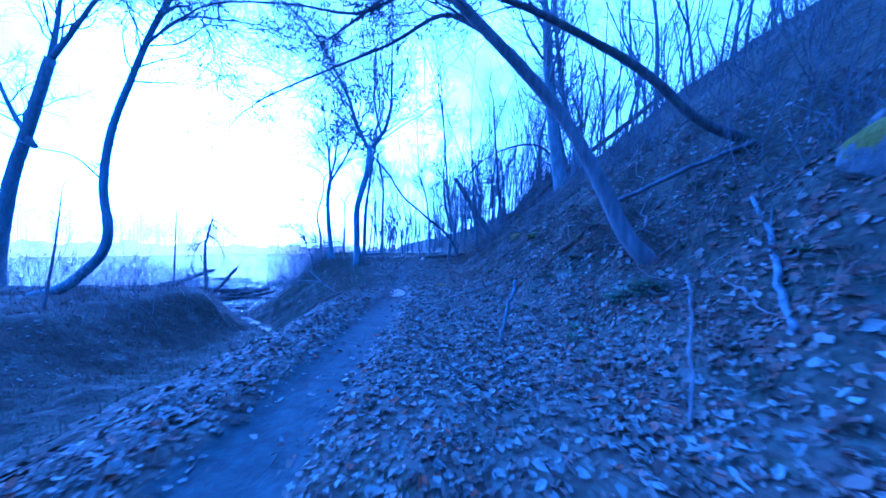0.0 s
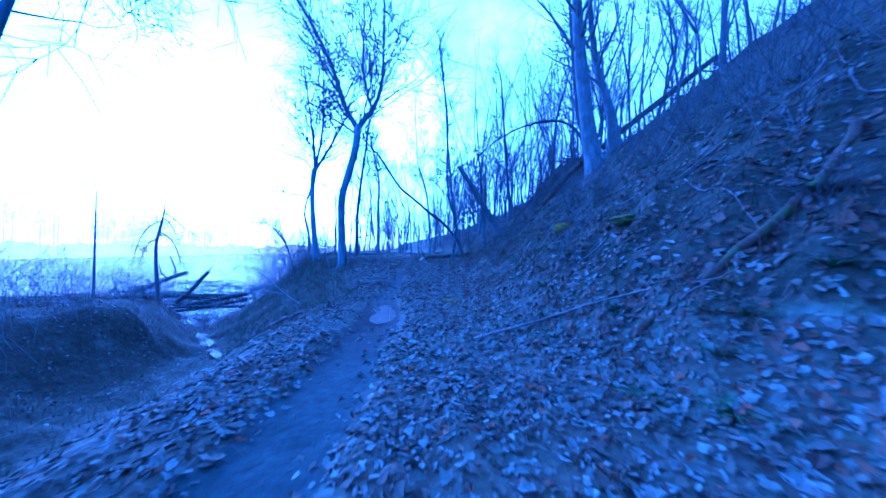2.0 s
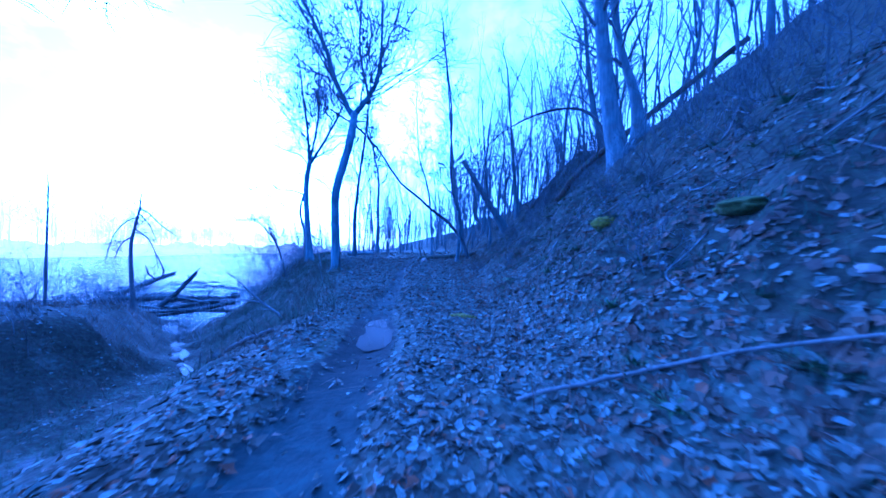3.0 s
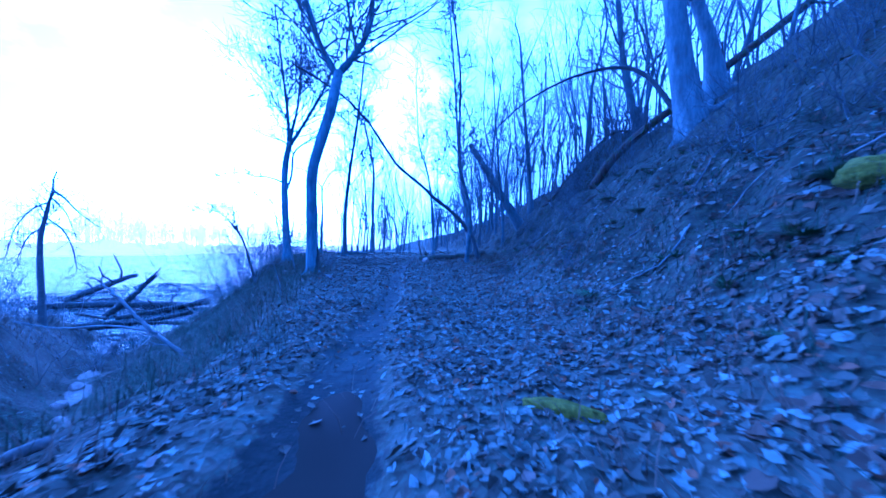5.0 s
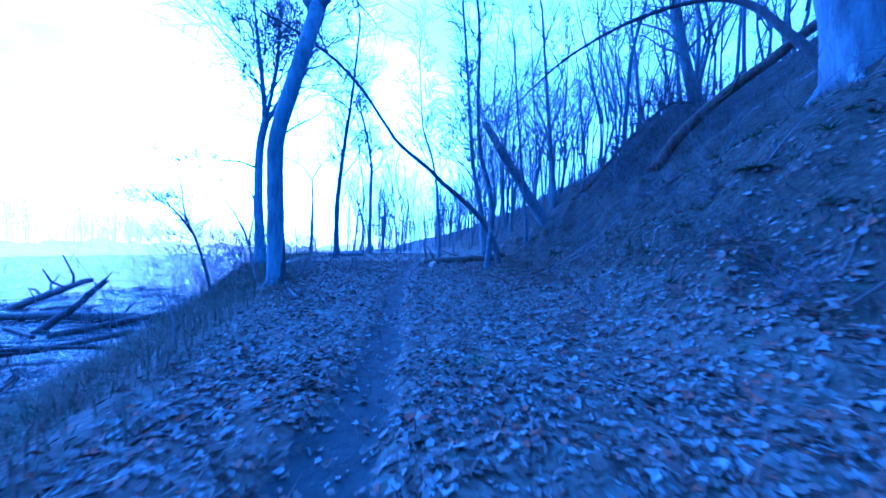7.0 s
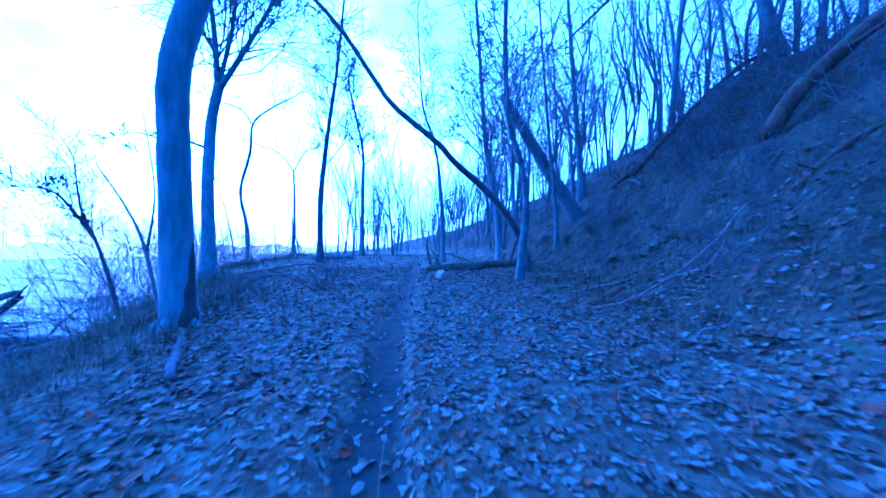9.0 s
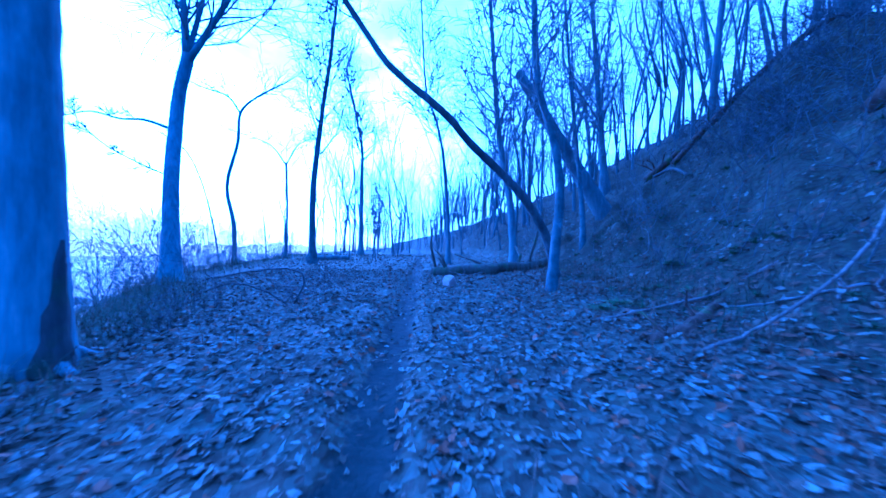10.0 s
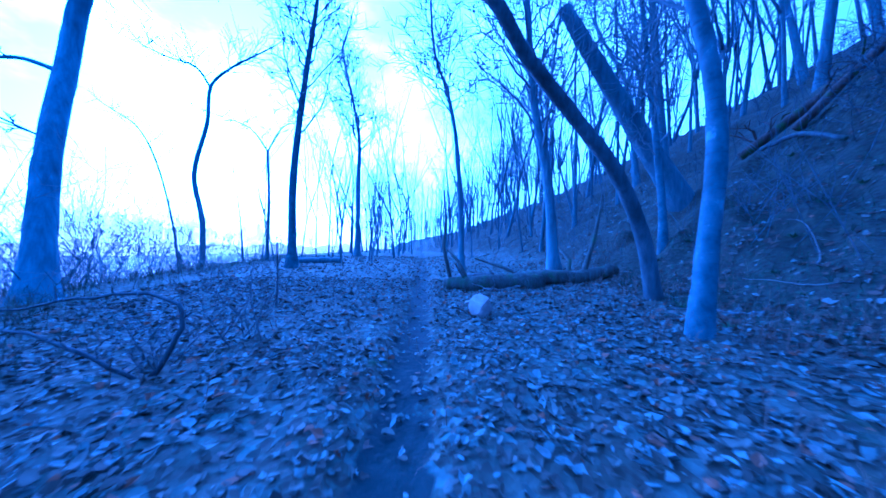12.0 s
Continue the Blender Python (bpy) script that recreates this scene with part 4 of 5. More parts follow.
log("dark bent bramble arching over the leaves", [(-2.1, 21.8, float(land(-2.1, 21.8)) - 0.03), (-1.92, 21.9, 0.45), (-2.2, 22.0, 0.72), (-3.2, 22.1, 0.66), (-4.3, 22.2, 0.45)], 0.025, 0.01, 70, BARK_DARK, 5, "bramble", "shrub", 6, 1)
log("dark bramble stem trailing on the leaves", [(-2.15, 21.75, float(land(-2.15, 21.75)) - 0.03), (-2.6, 21.6, 0.35), (-3.3, 21.7, 0.45), (-4.0, 21.9, 0.25)], 0.02, 0.01, 71, BARK_DARK, 5, "bramble", "shrub", 6, 1)
log("pale fallen branch on the slope", lying([(3.2, 20.25), (4.3, 20.6), (5.3, 20.68), (6.0, 20.6), (6.7, 20.4)], 0.04), 0.018, 0.028, 4, DEADWOOD, 4, "fallen_branch", "branch", 8, 1)
log("pale fallen branch among leaves", lying([(3.6, 18.9), (4.6, 19.3), (5.9, 19.5), (7.4, 20.2)], 0.10), 0.02, 0.02, 5, DEADWOOD, 5, "fallen_branch", "branch", 8, 1)
log("bare fallen log along the edge of the bank", lying([(-2.8, 18.5), (-2.35, 18.0), (-1.95, 17.5), (-1.52, 16.95)], 0.02), 0.045, 0.05, 6, BARK_MID, 2, "fallen_log", "log", 10)
log("long dark fallen trunk leaning up the hillside", [(9.5, 21.98, float(land(9.5, 21.98)) + 0.1), (11.0, 21.75, 6.1), (14.8, 21.2, 9.25), (19.5, 20.6, 13.0)], 0.20, 0.17, 7, BARK_MOSSY, 4)
log("dark fallen trunk on the slope", lying([(9.0, 28.2), (10.4, 27.1), (12.4, 26.2), (14.4, 25.6)], 0.12), 0.13, 0.10, 81, BARK_MOSSY, 6, twigs=1)
log("dark fallen trunk on the slope", lying([(9.2, 27.0), (10.6, 26.0), (12.2, 25.0), (13.4, 24.4)], 0.10), 0.10, 0.08, 82, BARK_MOSSY, 6, twigs=1)
log("dark fallen pole on the slope", lying([(8.9, 27.5), (8.9, 26.6), (8.8, 25.7)], 0.2), 0.06, 0.05, 83, BARK_DARK, 1)
log("dark fallen log among leaves on the slope", lying([(7.6, 19.6), (8.3, 19.3), (9.2, 19.3)], 0.05), 0.07, 0.05, 84, BARK_MOSSY, 4, twigs=1)
log("dead trunk stranded in the river", [(-27, 27.2, -3.5), (-22, 27.6, -3.3), (-17.0, 28.1, -3.45)], 0.20, 0.30, 8, BARK_DARK, 5)
log("slanting dead limb stuck in the river", [(-19.6, 25.2, -3.75), (-18.9, 26.4, -2.5), (-18.4, 27.5, -1.05)], 0.20, 0.14, 9, BARK_DARK, 2)
log("drifted trunk in the shallows", [(-17.9, 24.6, -3.55), (-17.0, 26.8, -3.4), (-16.0, 29.2, -3.3)], 0.15, 0.2, 10, BARK_DARK, 4)
log("pale bare trunk slanting out of the river", [(-29.0, 30.6, -3.6), (-26.4, 30.8, -2.5), (-23.7, 31, -1.5)], 0.28, 0.18, 11, DEADWOOD, 5)
log("drifted limb by the stream mouth", [(-15.5, 20.8, -3.2), (-13.4, 21.4, -3.0), (-11.4, 22.6, -2.6)], 0.09, 0.13, 12, BARK_DARK, 4)
for k, (x, y, a, ln) in enumerate(((-13, 21.2, 20, 2.2), (-20.5, 25.2, -24, 3.0), (-12.2, 19.6, -40, 1.8))):
    c, d = math.cos(math.radians(a)) * ln, math.sin(math.radians(a)) * ln
    z0, z1 = max(float(land(x - c, y - d)), -3.72), max(float(land(x + c, y + d)), -3.72)
    log("dark drifted limb with broken side branches", [(x - c, y - d, z0), (x, y, 0.5 * (z0 + z1) + 0.22), (x + c, y + d, z1 + 0.3)], 0.07, 0.10, 120 + k, BARK_DARK, 5, "drifted_limb", "branch", 8, 1)
log("fallen log at the terrace edge", lying([(-8.8, 36.2), (-7.4, 36.6), (-6.0, 37)], 0.15), 0.17, 0.2, 13, BARK)
log("dark rotten log lying up the slope", lying([(5.17, 4.65), (6.0, 4.62), (7.0, 4.7), (7.95, 5.15)], 0.02), 0.04, 0.055, 14, BARK_MOSSY, 4, "fallen_log", "log", 10, 1)
log("bare twisted root lying on the slope", lying([(7.2, 3.3), (7.5, 3.7), (7.7, 4.2), (8.1, 4.4)], 0.08), 0.022, 0.012, 94, DEADWOOD, 4, "fallen_branch", "branch", 7, 1)
log("upright pale stick in the leaf litter", [(4.5, 2.25, float(land(4.5, 2.25)) - 0.05), (4.62, 2.4, 0.2), (4.74, 2.5, 0.48), (4.78, 2.6, 0.64)], 0.022, 0.028, 15, BARK_MID2, 0, "stick", "stick", 8)
log("pale bare pole lying up the slope", lying([(6.34, 0.11), (6.75, 0.6), (7.35, 1.3), (8.3, 2.5)], 0.03), 0.034, 0.026, 16, BARK_MID2, 2, "fallen_branch", "branch", 8)
log("thin upright stem in the leaf litter", [(5.5, 0.0, float(land(5.5, 0)) - 0.05), (5.52, 0.02, 0.5), (5.5, 0.05, 0.95)], 0.012, 0.008, 17, TWIG, 2, "stick", "stick", 6)
log("thin crooked branch over the leaves", lying([(3.7, 5.75), (4.5, 5.6), (5.2, 5.2), (5.9, 4.5)], 0.06), 0.02, 0.012, 18, DEADWOOD, 4, "fallen_branch", "branch", 6, 1)
log("long bare branch lying across the slope", lying([(6.4, 9.9), (7.0, 9.5), (7.9, 9.75), (8.6, 9.5), (9.5, 10.1)], 0.07), 0.012, 0.018, 19, DEADWOOD, 5, "fallen_branch", "branch", 8, 1)
log("long bare branch lying up the slope", lying([(5.8, 12.4), (6.5, 12.0), (7.3, 12.3), (8.2, 12.0), (9.0, 12.6)], 0.06), 0.016, 0.010, 20, BARK_MID, 5, "fallen_branch", "branch", 8, 1)
crossed = log("bare crooked branch standing out over the ditch", [(-1.6, 11.6, float(land(-1.6, 11.6)) - 0.08), (-2.3, 11.6, -0.5), (-3.1, 11.7, 0.1), (-3.5, 11.8, 0.3)], 0.035, 0.014, 23, TWIG, 2, "fallen_branch", "branch", 6, 1)
fork = Tubes()
fork.add(curve_through([(-0.62, -0.02, -0.5 - crossed.location.z), (-1.5, 0.05, -0.42 - crossed.location.z), (-2.5, 0.12, -0.5 - crossed.location.z), (-3.4, 0.2, -0.42 - crossed.location.z)], 4), np.linspace(0.022, 0.012, 13), 6)
part("side_branch", fork.mesh("side_branch", TWIG), crossed)
log("dark wet log lying in the ditch", lying([(-1.2, 8.6), (-1.9, 9.3), (-2.7, 10.0), (-3.4, 10.4)], 0.07), 0.08, 0.06, 140, BARK_DARK, 2)
log("dark wet pole lying in the ditch", lying([(-1.0, 9.3), (-1.6, 9.9), (-2.3, 10.5)], 0.06), 0.045, 0.035, 141, BARK_DARK, 1)
log("grey branch lying on the bank", lying([(-1.6, 9.1), (-1.0, 8.8), (-0.35, 8.9)], 0.06), 0.05, 0.04, 24, DEADWOOD, 2, "fallen_branch", "branch", 8)
for k in range(64):
    x, y, a, ln = srng.uniform(4.0, 9.5), srng.uniform(-0.5, 26), srng.uniform(0, 6.28), srng.uniform(0.25, 0.8)
    bent = [(x + math.cos(a) * ln * u - math.sin(a) * w, y + math.sin(a) * ln * u + math.cos(a) * w) for u, w in zip((-1, -0.4, 0.3, 1), srng.normal(size=4) * 0.14 * ln)]
    log("thin crooked dead branch on the leaf litter", lying(bent, 0.03), srng.uniform(0.008, 0.02), 0.006, 60 + k, DEADWOOD if k % 3 else TWIG, 3, "fallen_branch", "branch", 6, 1)



log("weathered log resting against the leaning tree", [(6.42, 3.05, 1.93), (6.9, 3.25, 2.12), (8.1, 3.44, 2.68), (9.4, 3.6, float(land(9.4, 3.6)) - 0.02)], 0.032, 0.045, 80, BARK_MID, 4, twigs=1)
for k, (x, y, h) in enumerate(((7.0, 3.2, 0.7), (7.5, 2.3, 0.6), (6.7, 4.4, 0.6), (7.9, 4.2, 0.8), (7.2, 9.6, 0.6), (6.6, 14.6, 0.6), (7.0, 6.9, 0.7), (6.4, 8.2, 0.5), (7.8, 8.0, 0.8), (6.3, 11.2, 0.5), (7.4, 12.6, 0.7), (6.9, 16.4, 0.6), (8.2, 10.8, 0.8), (7.3, 18.2, 0.7), (6.6, 20.4, 0.6), (7.6, 23.4, 0.8), (8.8, 6.2, 0.9), (6.5, 1.6, 0.5))):
    shrub("dark tangle of roots and dead stems on the slope", x, y, h, 14, 440 + k, 1.8, BARK_DARK, 1, 0.008, "root_tangle")


def stone(label, x, y, size, seed, material, squash=0.7, name="stone", sink=0.25):
    bm = bmesh.new()
    bmesh.ops.create_icosphere(bm, subdivisions=3, radius=1)
    rng = np.random.default_rng(seed)
    cuts = [(unit(rng.normal(size=3)), rng.uniform(0.62, 0.9)) for _ in range(11)]
    for v in bm.verts:
        p = np.array(v.co)
        for nrm, d in cuts:
            over = p @ nrm - d
            if over > 0:
                p = p - nrm * over * 0.9
        p = p * (1 + 0.05 * noise.noise(Vector(p * 3.0) + Vector((seed, 0, 0))))
        v.co = p * np.array([size, size * 0.8, size * squash])
    me = bpy.data.meshes.new(name)
    bm.to_mesh(me)
    bm.free()
    me.materials.append(material)
    return thing(name, me, label, "stone", pose(x, y, float(land(x, y)) + size * squash * (1 - 2 * sink), 0, 0, rng.uniform(0, 360)))


stone("pale angular stone lying beside the trail", 1.07, 24.25, 0.27, 3, STONE, 0.85)
stone("large boulder on the slope with a mossy crown", 8.2, 0.72, 0.58, 5, MOSSY_STONE, 0.8, "boulder", 0.47)
stone("pale bare boulder beside a mossy one", 9.05, 1.35, 0.40, 6, GREY_STONE, 0.6, "boulder", 0.42)
for k, (x, y, s) in enumerate(((-7.4, 14.2, 0.22), (-7.9, 14.9, 0.16), (-6.6, 13.6, 0.18), (-8.5, 15.4, 0.25), (0.9, 25.0, 0.09), (5.81, 5.26, 0.065), (-6.1, 13.2, 0.13))):
    stone("pale wet stone in the stream" if x < 0 else "pale stone among fallen leaves", x, y, s, 10 + k, STONE, 0.6)


# ---- moss, weeds and leaves ----
def tuft(seed, blades, height, width, lean):
    """Arching blades from one root, as one mesh."""
    rng = np.random.default_rng(seed)
    v, q = [np.array([-0.004, 0, -0.02]), np.array([0.004, 0, -0.02])], []
    for _ in range(blades):
        a, h, w = rng.uniform(0, 6.28), height * rng.uniform(0.5, 1.1), width * rng.uniform(0.6, 1.3)
        d, s = np.array([math.cos(a), math.sin(a), 0]), np.array([-math.sin(a), math.cos(a), 0])
        b = lean * rng.uniform(0.4, 1.3)
        n0 = len(v)
        for k, u in enumerate((0.35, 0.7, 1.0)):
            c = d * h * b * u * u + np.array([0, 0, h * (u - 0.35 * b * u * u) - 0.02]) + d * 0.25 * h
            wd = w * (1.0, 0.8, 0.1)[k]
            v += [c - s * wd, c + s * wd]
        q += [[0, 1, n0 + 1, n0]] + [[n0 + 2 * k, n0 + 2 * k + 1, n0 + 2 * k + 3, n0 + 2 * k + 2] for k in range(2)]
    return np.array(v), np.array(q)


weeds = []
for k in range(3):
    v, q = tuft(500 + k, 64, 0.17, 0.006, 1.2)
    weeds.append(mesh_of("green_weed", v, q, FERN))
lush = []
for k in range(2):
    v, q = tuft(510 + k, 240, 0.16, 0.006, 1.9)
    lush.append(mesh_of("green_weed", v, q, FERN))
wrng = np.random.default_rng(9)
spots = [(5.35, 1.2), (5.6, 2.2), (5.9, 4.4), (5.2, 9.8), (5.75, 10.3), (6.0, 9.2), (4.5, 11.2), (6.6, 12.2), (5.9, 13.4), (7.0, 10.6), (5.2, 15.6), (6.2, 16.2), (4.3, 20.6), (5.2, 21.2), (6.4, 21.6), (3.9, 22.9), (4.2, 24.0), (2.2, 13.8)]
spots += [(5.7, 9.7), (5.85, 9.85), (5.6, 9.85), (6.2, 9.6), (6.35, 9.75), (6.35, 2.05), (6.5, 2.2), (6.25, 2.25), (6.6, 1.9), (7.4, 2.6), (7.1, 6.5), (6.5, 6.3), (3.6, 20.9), (3.9, 21.1), (4.2, 20.8), (6.0, 22.6), (6.3, 22.8), (7.2, 22.4)]
spots += [(4.6 + 4.2 * wrng.uniform() ** 1.4, wrng.uniform(0.5, 27)) for _ in range(130)]
for i, (x, y) in enumerate(spots):
    s = wrng.uniform(0.5, 1.05)
    thing("green_weed", weeds[i % 3], "low green weed clump among fallen leaves", "weed", pose(x, y, float(land(x, y)), 0, 0, wrng.uniform(0, 360)) @ Matrix.Diagonal((s, s, s, 1)), "green weeds on the slope")


for i, (x, y) in enumerate(((6.36, 2.04), (6.58, 2.16), (6.2, 2.25), (5.8, 9.7), (6.25, 9.85), (5.95, 22.6), (3.6, 20.95), (4.05, 21.15), (7.05, 15.7), (6.3, 12.9), (4.8, 11.7), (6.9, 4.6), (6.6, 16.9))):
    s = wrng.uniform(0.9, 1.25)
    thing("green_weed", lush[i % 2], "large dark green weed clump on the slope", "weed", pose(x, y, float(land(x, y)), 0, 0, wrng.uniform(0, 360)) @ Matrix.Diagonal((s, s, s * 0.8, 1)), "green weeds on the slope")


def cushion(label, x, y, rx, ry, h, seed, turn=0.0, lift=0.0, material=None):
    """A low mossy hummock."""
    bm = bmesh.new()
    bmesh.ops.create_icosphere(bm, subdivisions=4, radius=1)
    for v in bm.verts:
        k = 1 + 0.18 * noise.noise(v.co * 2.3 + Vector((seed, 0, 0))) + 0.07 * noise.noise(v.co * 9 + Vector((0, seed, 0)))
        v.co = Vector((v.co.x * rx * k, v.co.y * ry * k, v.co.z * h * k))
    me = bpy.data.meshes.new("moss_cushion")
    bm.to_mesh(me)
    bm.free()
    for p in me.polygons:
        p.use_smooth = True
    me.materials.append(material or MOSS)
    return thing("moss_cushion", me, label, "moss", pose(x, y, float(land(x, y)) + lift, 0, 0, turn))


cushion("bright green moss on a buried root", 3.35, 9.0, 0.30, 0.08, 0.07, 2, -25)
cushion("bright mossy hummock on the slope", 6.3, 9.6, 0.28, 0.22, 0.16, 7, 10, 0.02)
cushion("mossy hummock on the slope", 6.2, 6.45, 0.35, 0.25, 0.10, 4, 30, -0.03, MOSS_DARK)


def leaf_field(n, seed, box, density, material, name, label, size=(0.035, 0.10)):
    """Fallen leaves strewn over the ground: curled, pointed blades."""
    rng = np.random.default_rng(seed)
    x, y = rng.uniform(box[0], box[1], n), rng.uniform(box[2], box[3], n)
    keep = rng.uniform(size=n) < density(x, y)
    x, y = x[keep], y[keep]
    n = len(x)
    e = 0.03
    z = land(x, y)
    nrm = np.stack([-(land(x + e, y) - z) / e, -(land(x, y + e) - z) / e, np.ones(n)], -1)
    nrm += rng.normal(size=(n, 3)) * 0.27
    nrm /= np.linalg.norm(nrm, axis=1)[:, None]
    a = rng.uniform(0, 6.28, n)
    t = np.stack([np.cos(a), np.sin(a), 0 * a], -1)
    t -= nrm * (t * nrm).sum(1)[:, None]
    t /= np.linalg.norm(t, axis=1)[:, None]
    s = np.cross(nrm, t)
    ln = rng.uniform(*size, n)
    wd = ln * rng.uniform(0.45, 1.0, n)
    curl = ln * rng.uniform(-0.12, 0.30, n)
    shape = np.array([(-0.5, 0, 0.15), (0.02, 0, -0.1), (0.5, 0, 0.5), (-0.28, 0.34, 0.6), (0.02, 0.5, 1.0), (0.30, 0.27, 0.9), (-0.28, -0.34, 0.6), (0.02, -0.5, 1.0), (0.30, -0.27, 0.9)])
    j = 1 + rng.normal(size=(n, 9)) * 0.30
    c = np.stack([x, y, z + 0.006 + rng.uniform(0, 0.03, n)], -1)
    v = c[:, None] + t[:, None] * (shape[None, :, 0] * j * ln[:, None])[..., None] + s[:, None] * (shape[None, :, 1] * j * wd[:, None])[..., None] + nrm[:, None] * (shape[None, :, 2] * j * curl[:, None])[..., None]
    i = np.arange(n)[:, None] * 9
    q = np.concatenate([i + np.array([f]) for f in ((0, 1, 4, 3), (1, 2, 5, 4), (0, 6, 7, 1), (1, 7, 8, 2))])
    return thing(name, mesh_of(name, v.reshape(-1, 3), q, material, False), label, "leaves", kind="stuff")


def strewn(x, y):
    bare = np.exp(-(np.abs(x - tread_x(y)) / along(y, (-8, 0.5), (6.5, 0.5), (7.8, 0.8), (9.3, 0.75), (11, 0.42), (18, 0.27), (900, 0.27))) ** 4)
    d = 1 - along(y, (-8, 0.98), (8, 0.98), (11, 0.9), (15, 0.88), (30, 0.88)) * bare
    reach = np.where(x > tread_x(y), np.clip(1.0 - (x - litter_x(y) + 0.2) / 2.0, 0.06, 1) * np.where(x > litter_x(y) + 0.9, np.clip(0.7 + 0.7 * wave(x, y, 1.5, 27), 0.15, 1.2), 1), np.clip(1.05 - (edge_x(y) + along(y, (-8, 0), (9, 0.2), (11, 0.7), (17, 0.8), (20, 0.2), (900, 0)) - x) / 1.0, 0.06, 1))
    patch = np.clip(0.85 + 0.4 * wave(x, y, 2.2, 21), 0.55, 1)
    wet = np.where((x < edge_x(y)) & (land(x, y) < foot_z(y) + 0.3), 0.1, 1)
    return d * reach * patch * wet


def on_slope(x, y):
    return along(y, (-8, 1), (8, 1), (12, 0.5), (27, 0.4)) * np.clip((x - litter_x(y) + 0.6) / 1.2, 0, 1) * np.clip(1.25 - (x - litter_x(y)) / 6.0, 0.1, 1) * np.clip(0.55 + 0.6 * wave(x, y, 1.4, 29), 0.08, 1)


leaf_field(132000, 31, (-5, 10, -2.5, 14), strewn, LEAF, "fallen_leaves", "brown and pale fallen leaves covering the ground")
leaf_field(96000, 32, (-7, 10, 14, 29), strewn, LEAF, "fallen_leaves", "brown and pale fallen leaves covering the ground")
leaf_field(52000, 36, (3.5, 11, -2.5, 27), on_slope, LEAF_BROWN, "fallen_leaves", "dark brown damp fallen leaves on the slope", (0.045, 0.13))
leaf_field(15000, 33, (-13, 9, 29, 48), lambda x, y: np.where(x < edge_x(y), 0.15, 0.75), LEAF, "fallen_leaves", "brown and pale fallen leaves on the terrace", (0.07, 0.15))
leaf_field(12000, 34, (-17, -5, 2, 19), lambda x, y: np.where(x < foot_x(y) - 0.8, 0.7, 0.0) * np.clip(0.6 + wave(x, y, 2.0, 22), 0.1, 1), LEAF, "fallen_leaves", "fallen leaves on the river mound", (0.05, 0.11))



def straw_field(n, seed, box, density, name, label, material=None, tall=(0.12, 0.5)):
    """Dead grass stems and thin twigs."""
    rng = np.random.default_rng(seed)
    x, y = rng.uniform(box[0], box[1], n), rng.uniform(box[2], box[3], n)
    keep = rng.uniform(size=n) < density(x, y)
    x, y = x[keep], y[keep]
    n = len(x)
    a, h, b = rng.uniform(0, 6.28, n), rng.uniform(*tall, n), rng.uniform(0.2, 1.4, n)
    d, s = np.stack([np.cos(a), np.sin(a), 0 * a], -1), np.stack([-np.sin(a), np.cos(a), 0 * a], -1)
    root = np.stack([x, y, land(x, y) - 0.02], -1)
    rows = []
    for u, w in ((0, 1), (0.5, 0.8), (1, 0.25)):
        c = root + d * (h * b * u * u)[:, None] + np.array([0, 0, 1]) * (h * (u - 0.4 * b * u * u))[:, None]
        rows += [c - s * 0.004 * w, c + s * 0.004 * w]
    v = np.stack(rows, 1).reshape(-1, 3)
    i = np.arange(n)[:, None] * 6
    q = np.concatenate([i + np.array([[0, 1, 3, 2]]), i + np.array([[2, 3, 5, 4]])])
    return thing(name, mesh_of(name, v, q, material or DRYGRASS), label, "grass", kind="stuff")


def bank_grass(x, y):
    left = np.exp(-((x - edge_x(y) + 0.9) / 1.0) ** 2) * (y > 8) + 0.6 * (x < foot_x(y) - 2)
    right = 0.9 * np.exp(-((x - litter_x(y) - 0.8) / 1.6) ** 2)
    return np.clip(left + right, 0.03, 1) * np.clip(0.5 + 0.8 * wave(x, y, 1.6, 33), 0, 1)


straw_field(140000, 41, (-16, 9, 0, 32), bank_grass, "dry_grass", "dry dead grass and stems along the bank")

# short dark grass, moss stalks and dead stems all over the slope
def slope_cover(x, y):
    d = x - litter_x(y)
    return np.clip((d + 0.2) / 0.9, 0, 1) * np.clip(1.3 - d / 6.0, 0, 1) * np.clip(0.75 + 0.6 * wave(x, y, 1.1, 37), 0.15, 1)


straw_field(62000, 44, (4, 12, -1.5, 27), slope_cover, "slope_grass", "short dark grass and dead stems on the slope", SLOPE_GRASS, (0.06, 0.26))

straw_field(20000, 45, (-9, 1.5, -2, 12), lambda x, y: np.clip((edge_x(y) - 0.4 - x) / 0.8, 0, 1) * np.clip(0.6 + 0.7 * wave(x, y, 1.2, 38), 0.05, 1), "ditch_grass", "dark rough grass on the sides of the ditch", BANK_GRASS, (0.08, 0.35))

# rough dark grass and stems on the steep bank below the trail
def steep_bank(x, y):
    u = (edge_x(y) - x) / np.maximum(edge_x(y) - foot_x(y), 0.5)
    return np.clip(u * 6 + 0.9, 0, 1) * np.clip((0.95 - u) * 5, 0, 1) * np.clip(0.75 + 0.7 * wave(x, y, 1.3, 35), 0.1, 1)


straw_field(40000, 42, (-9, 2, 9, 24), steep_bank, "bank_grass", "dark rough grass and stems on the steep bank", BANK_GRASS, (0.15, 0.6))

straw_field(60000, 43, (-17, -3, 19, 48), lambda x, y: np.exp(-((x - edge_x(y) + 0.4) / 1.5) ** 2) * np.clip(0.7 + 0.7 * wave(x, y, 1.7, 36), 0.1, 1), "terrace_grass", "dark rough grass along the edge of the terrace", BANK_GRASS, (0.15, 0.7))

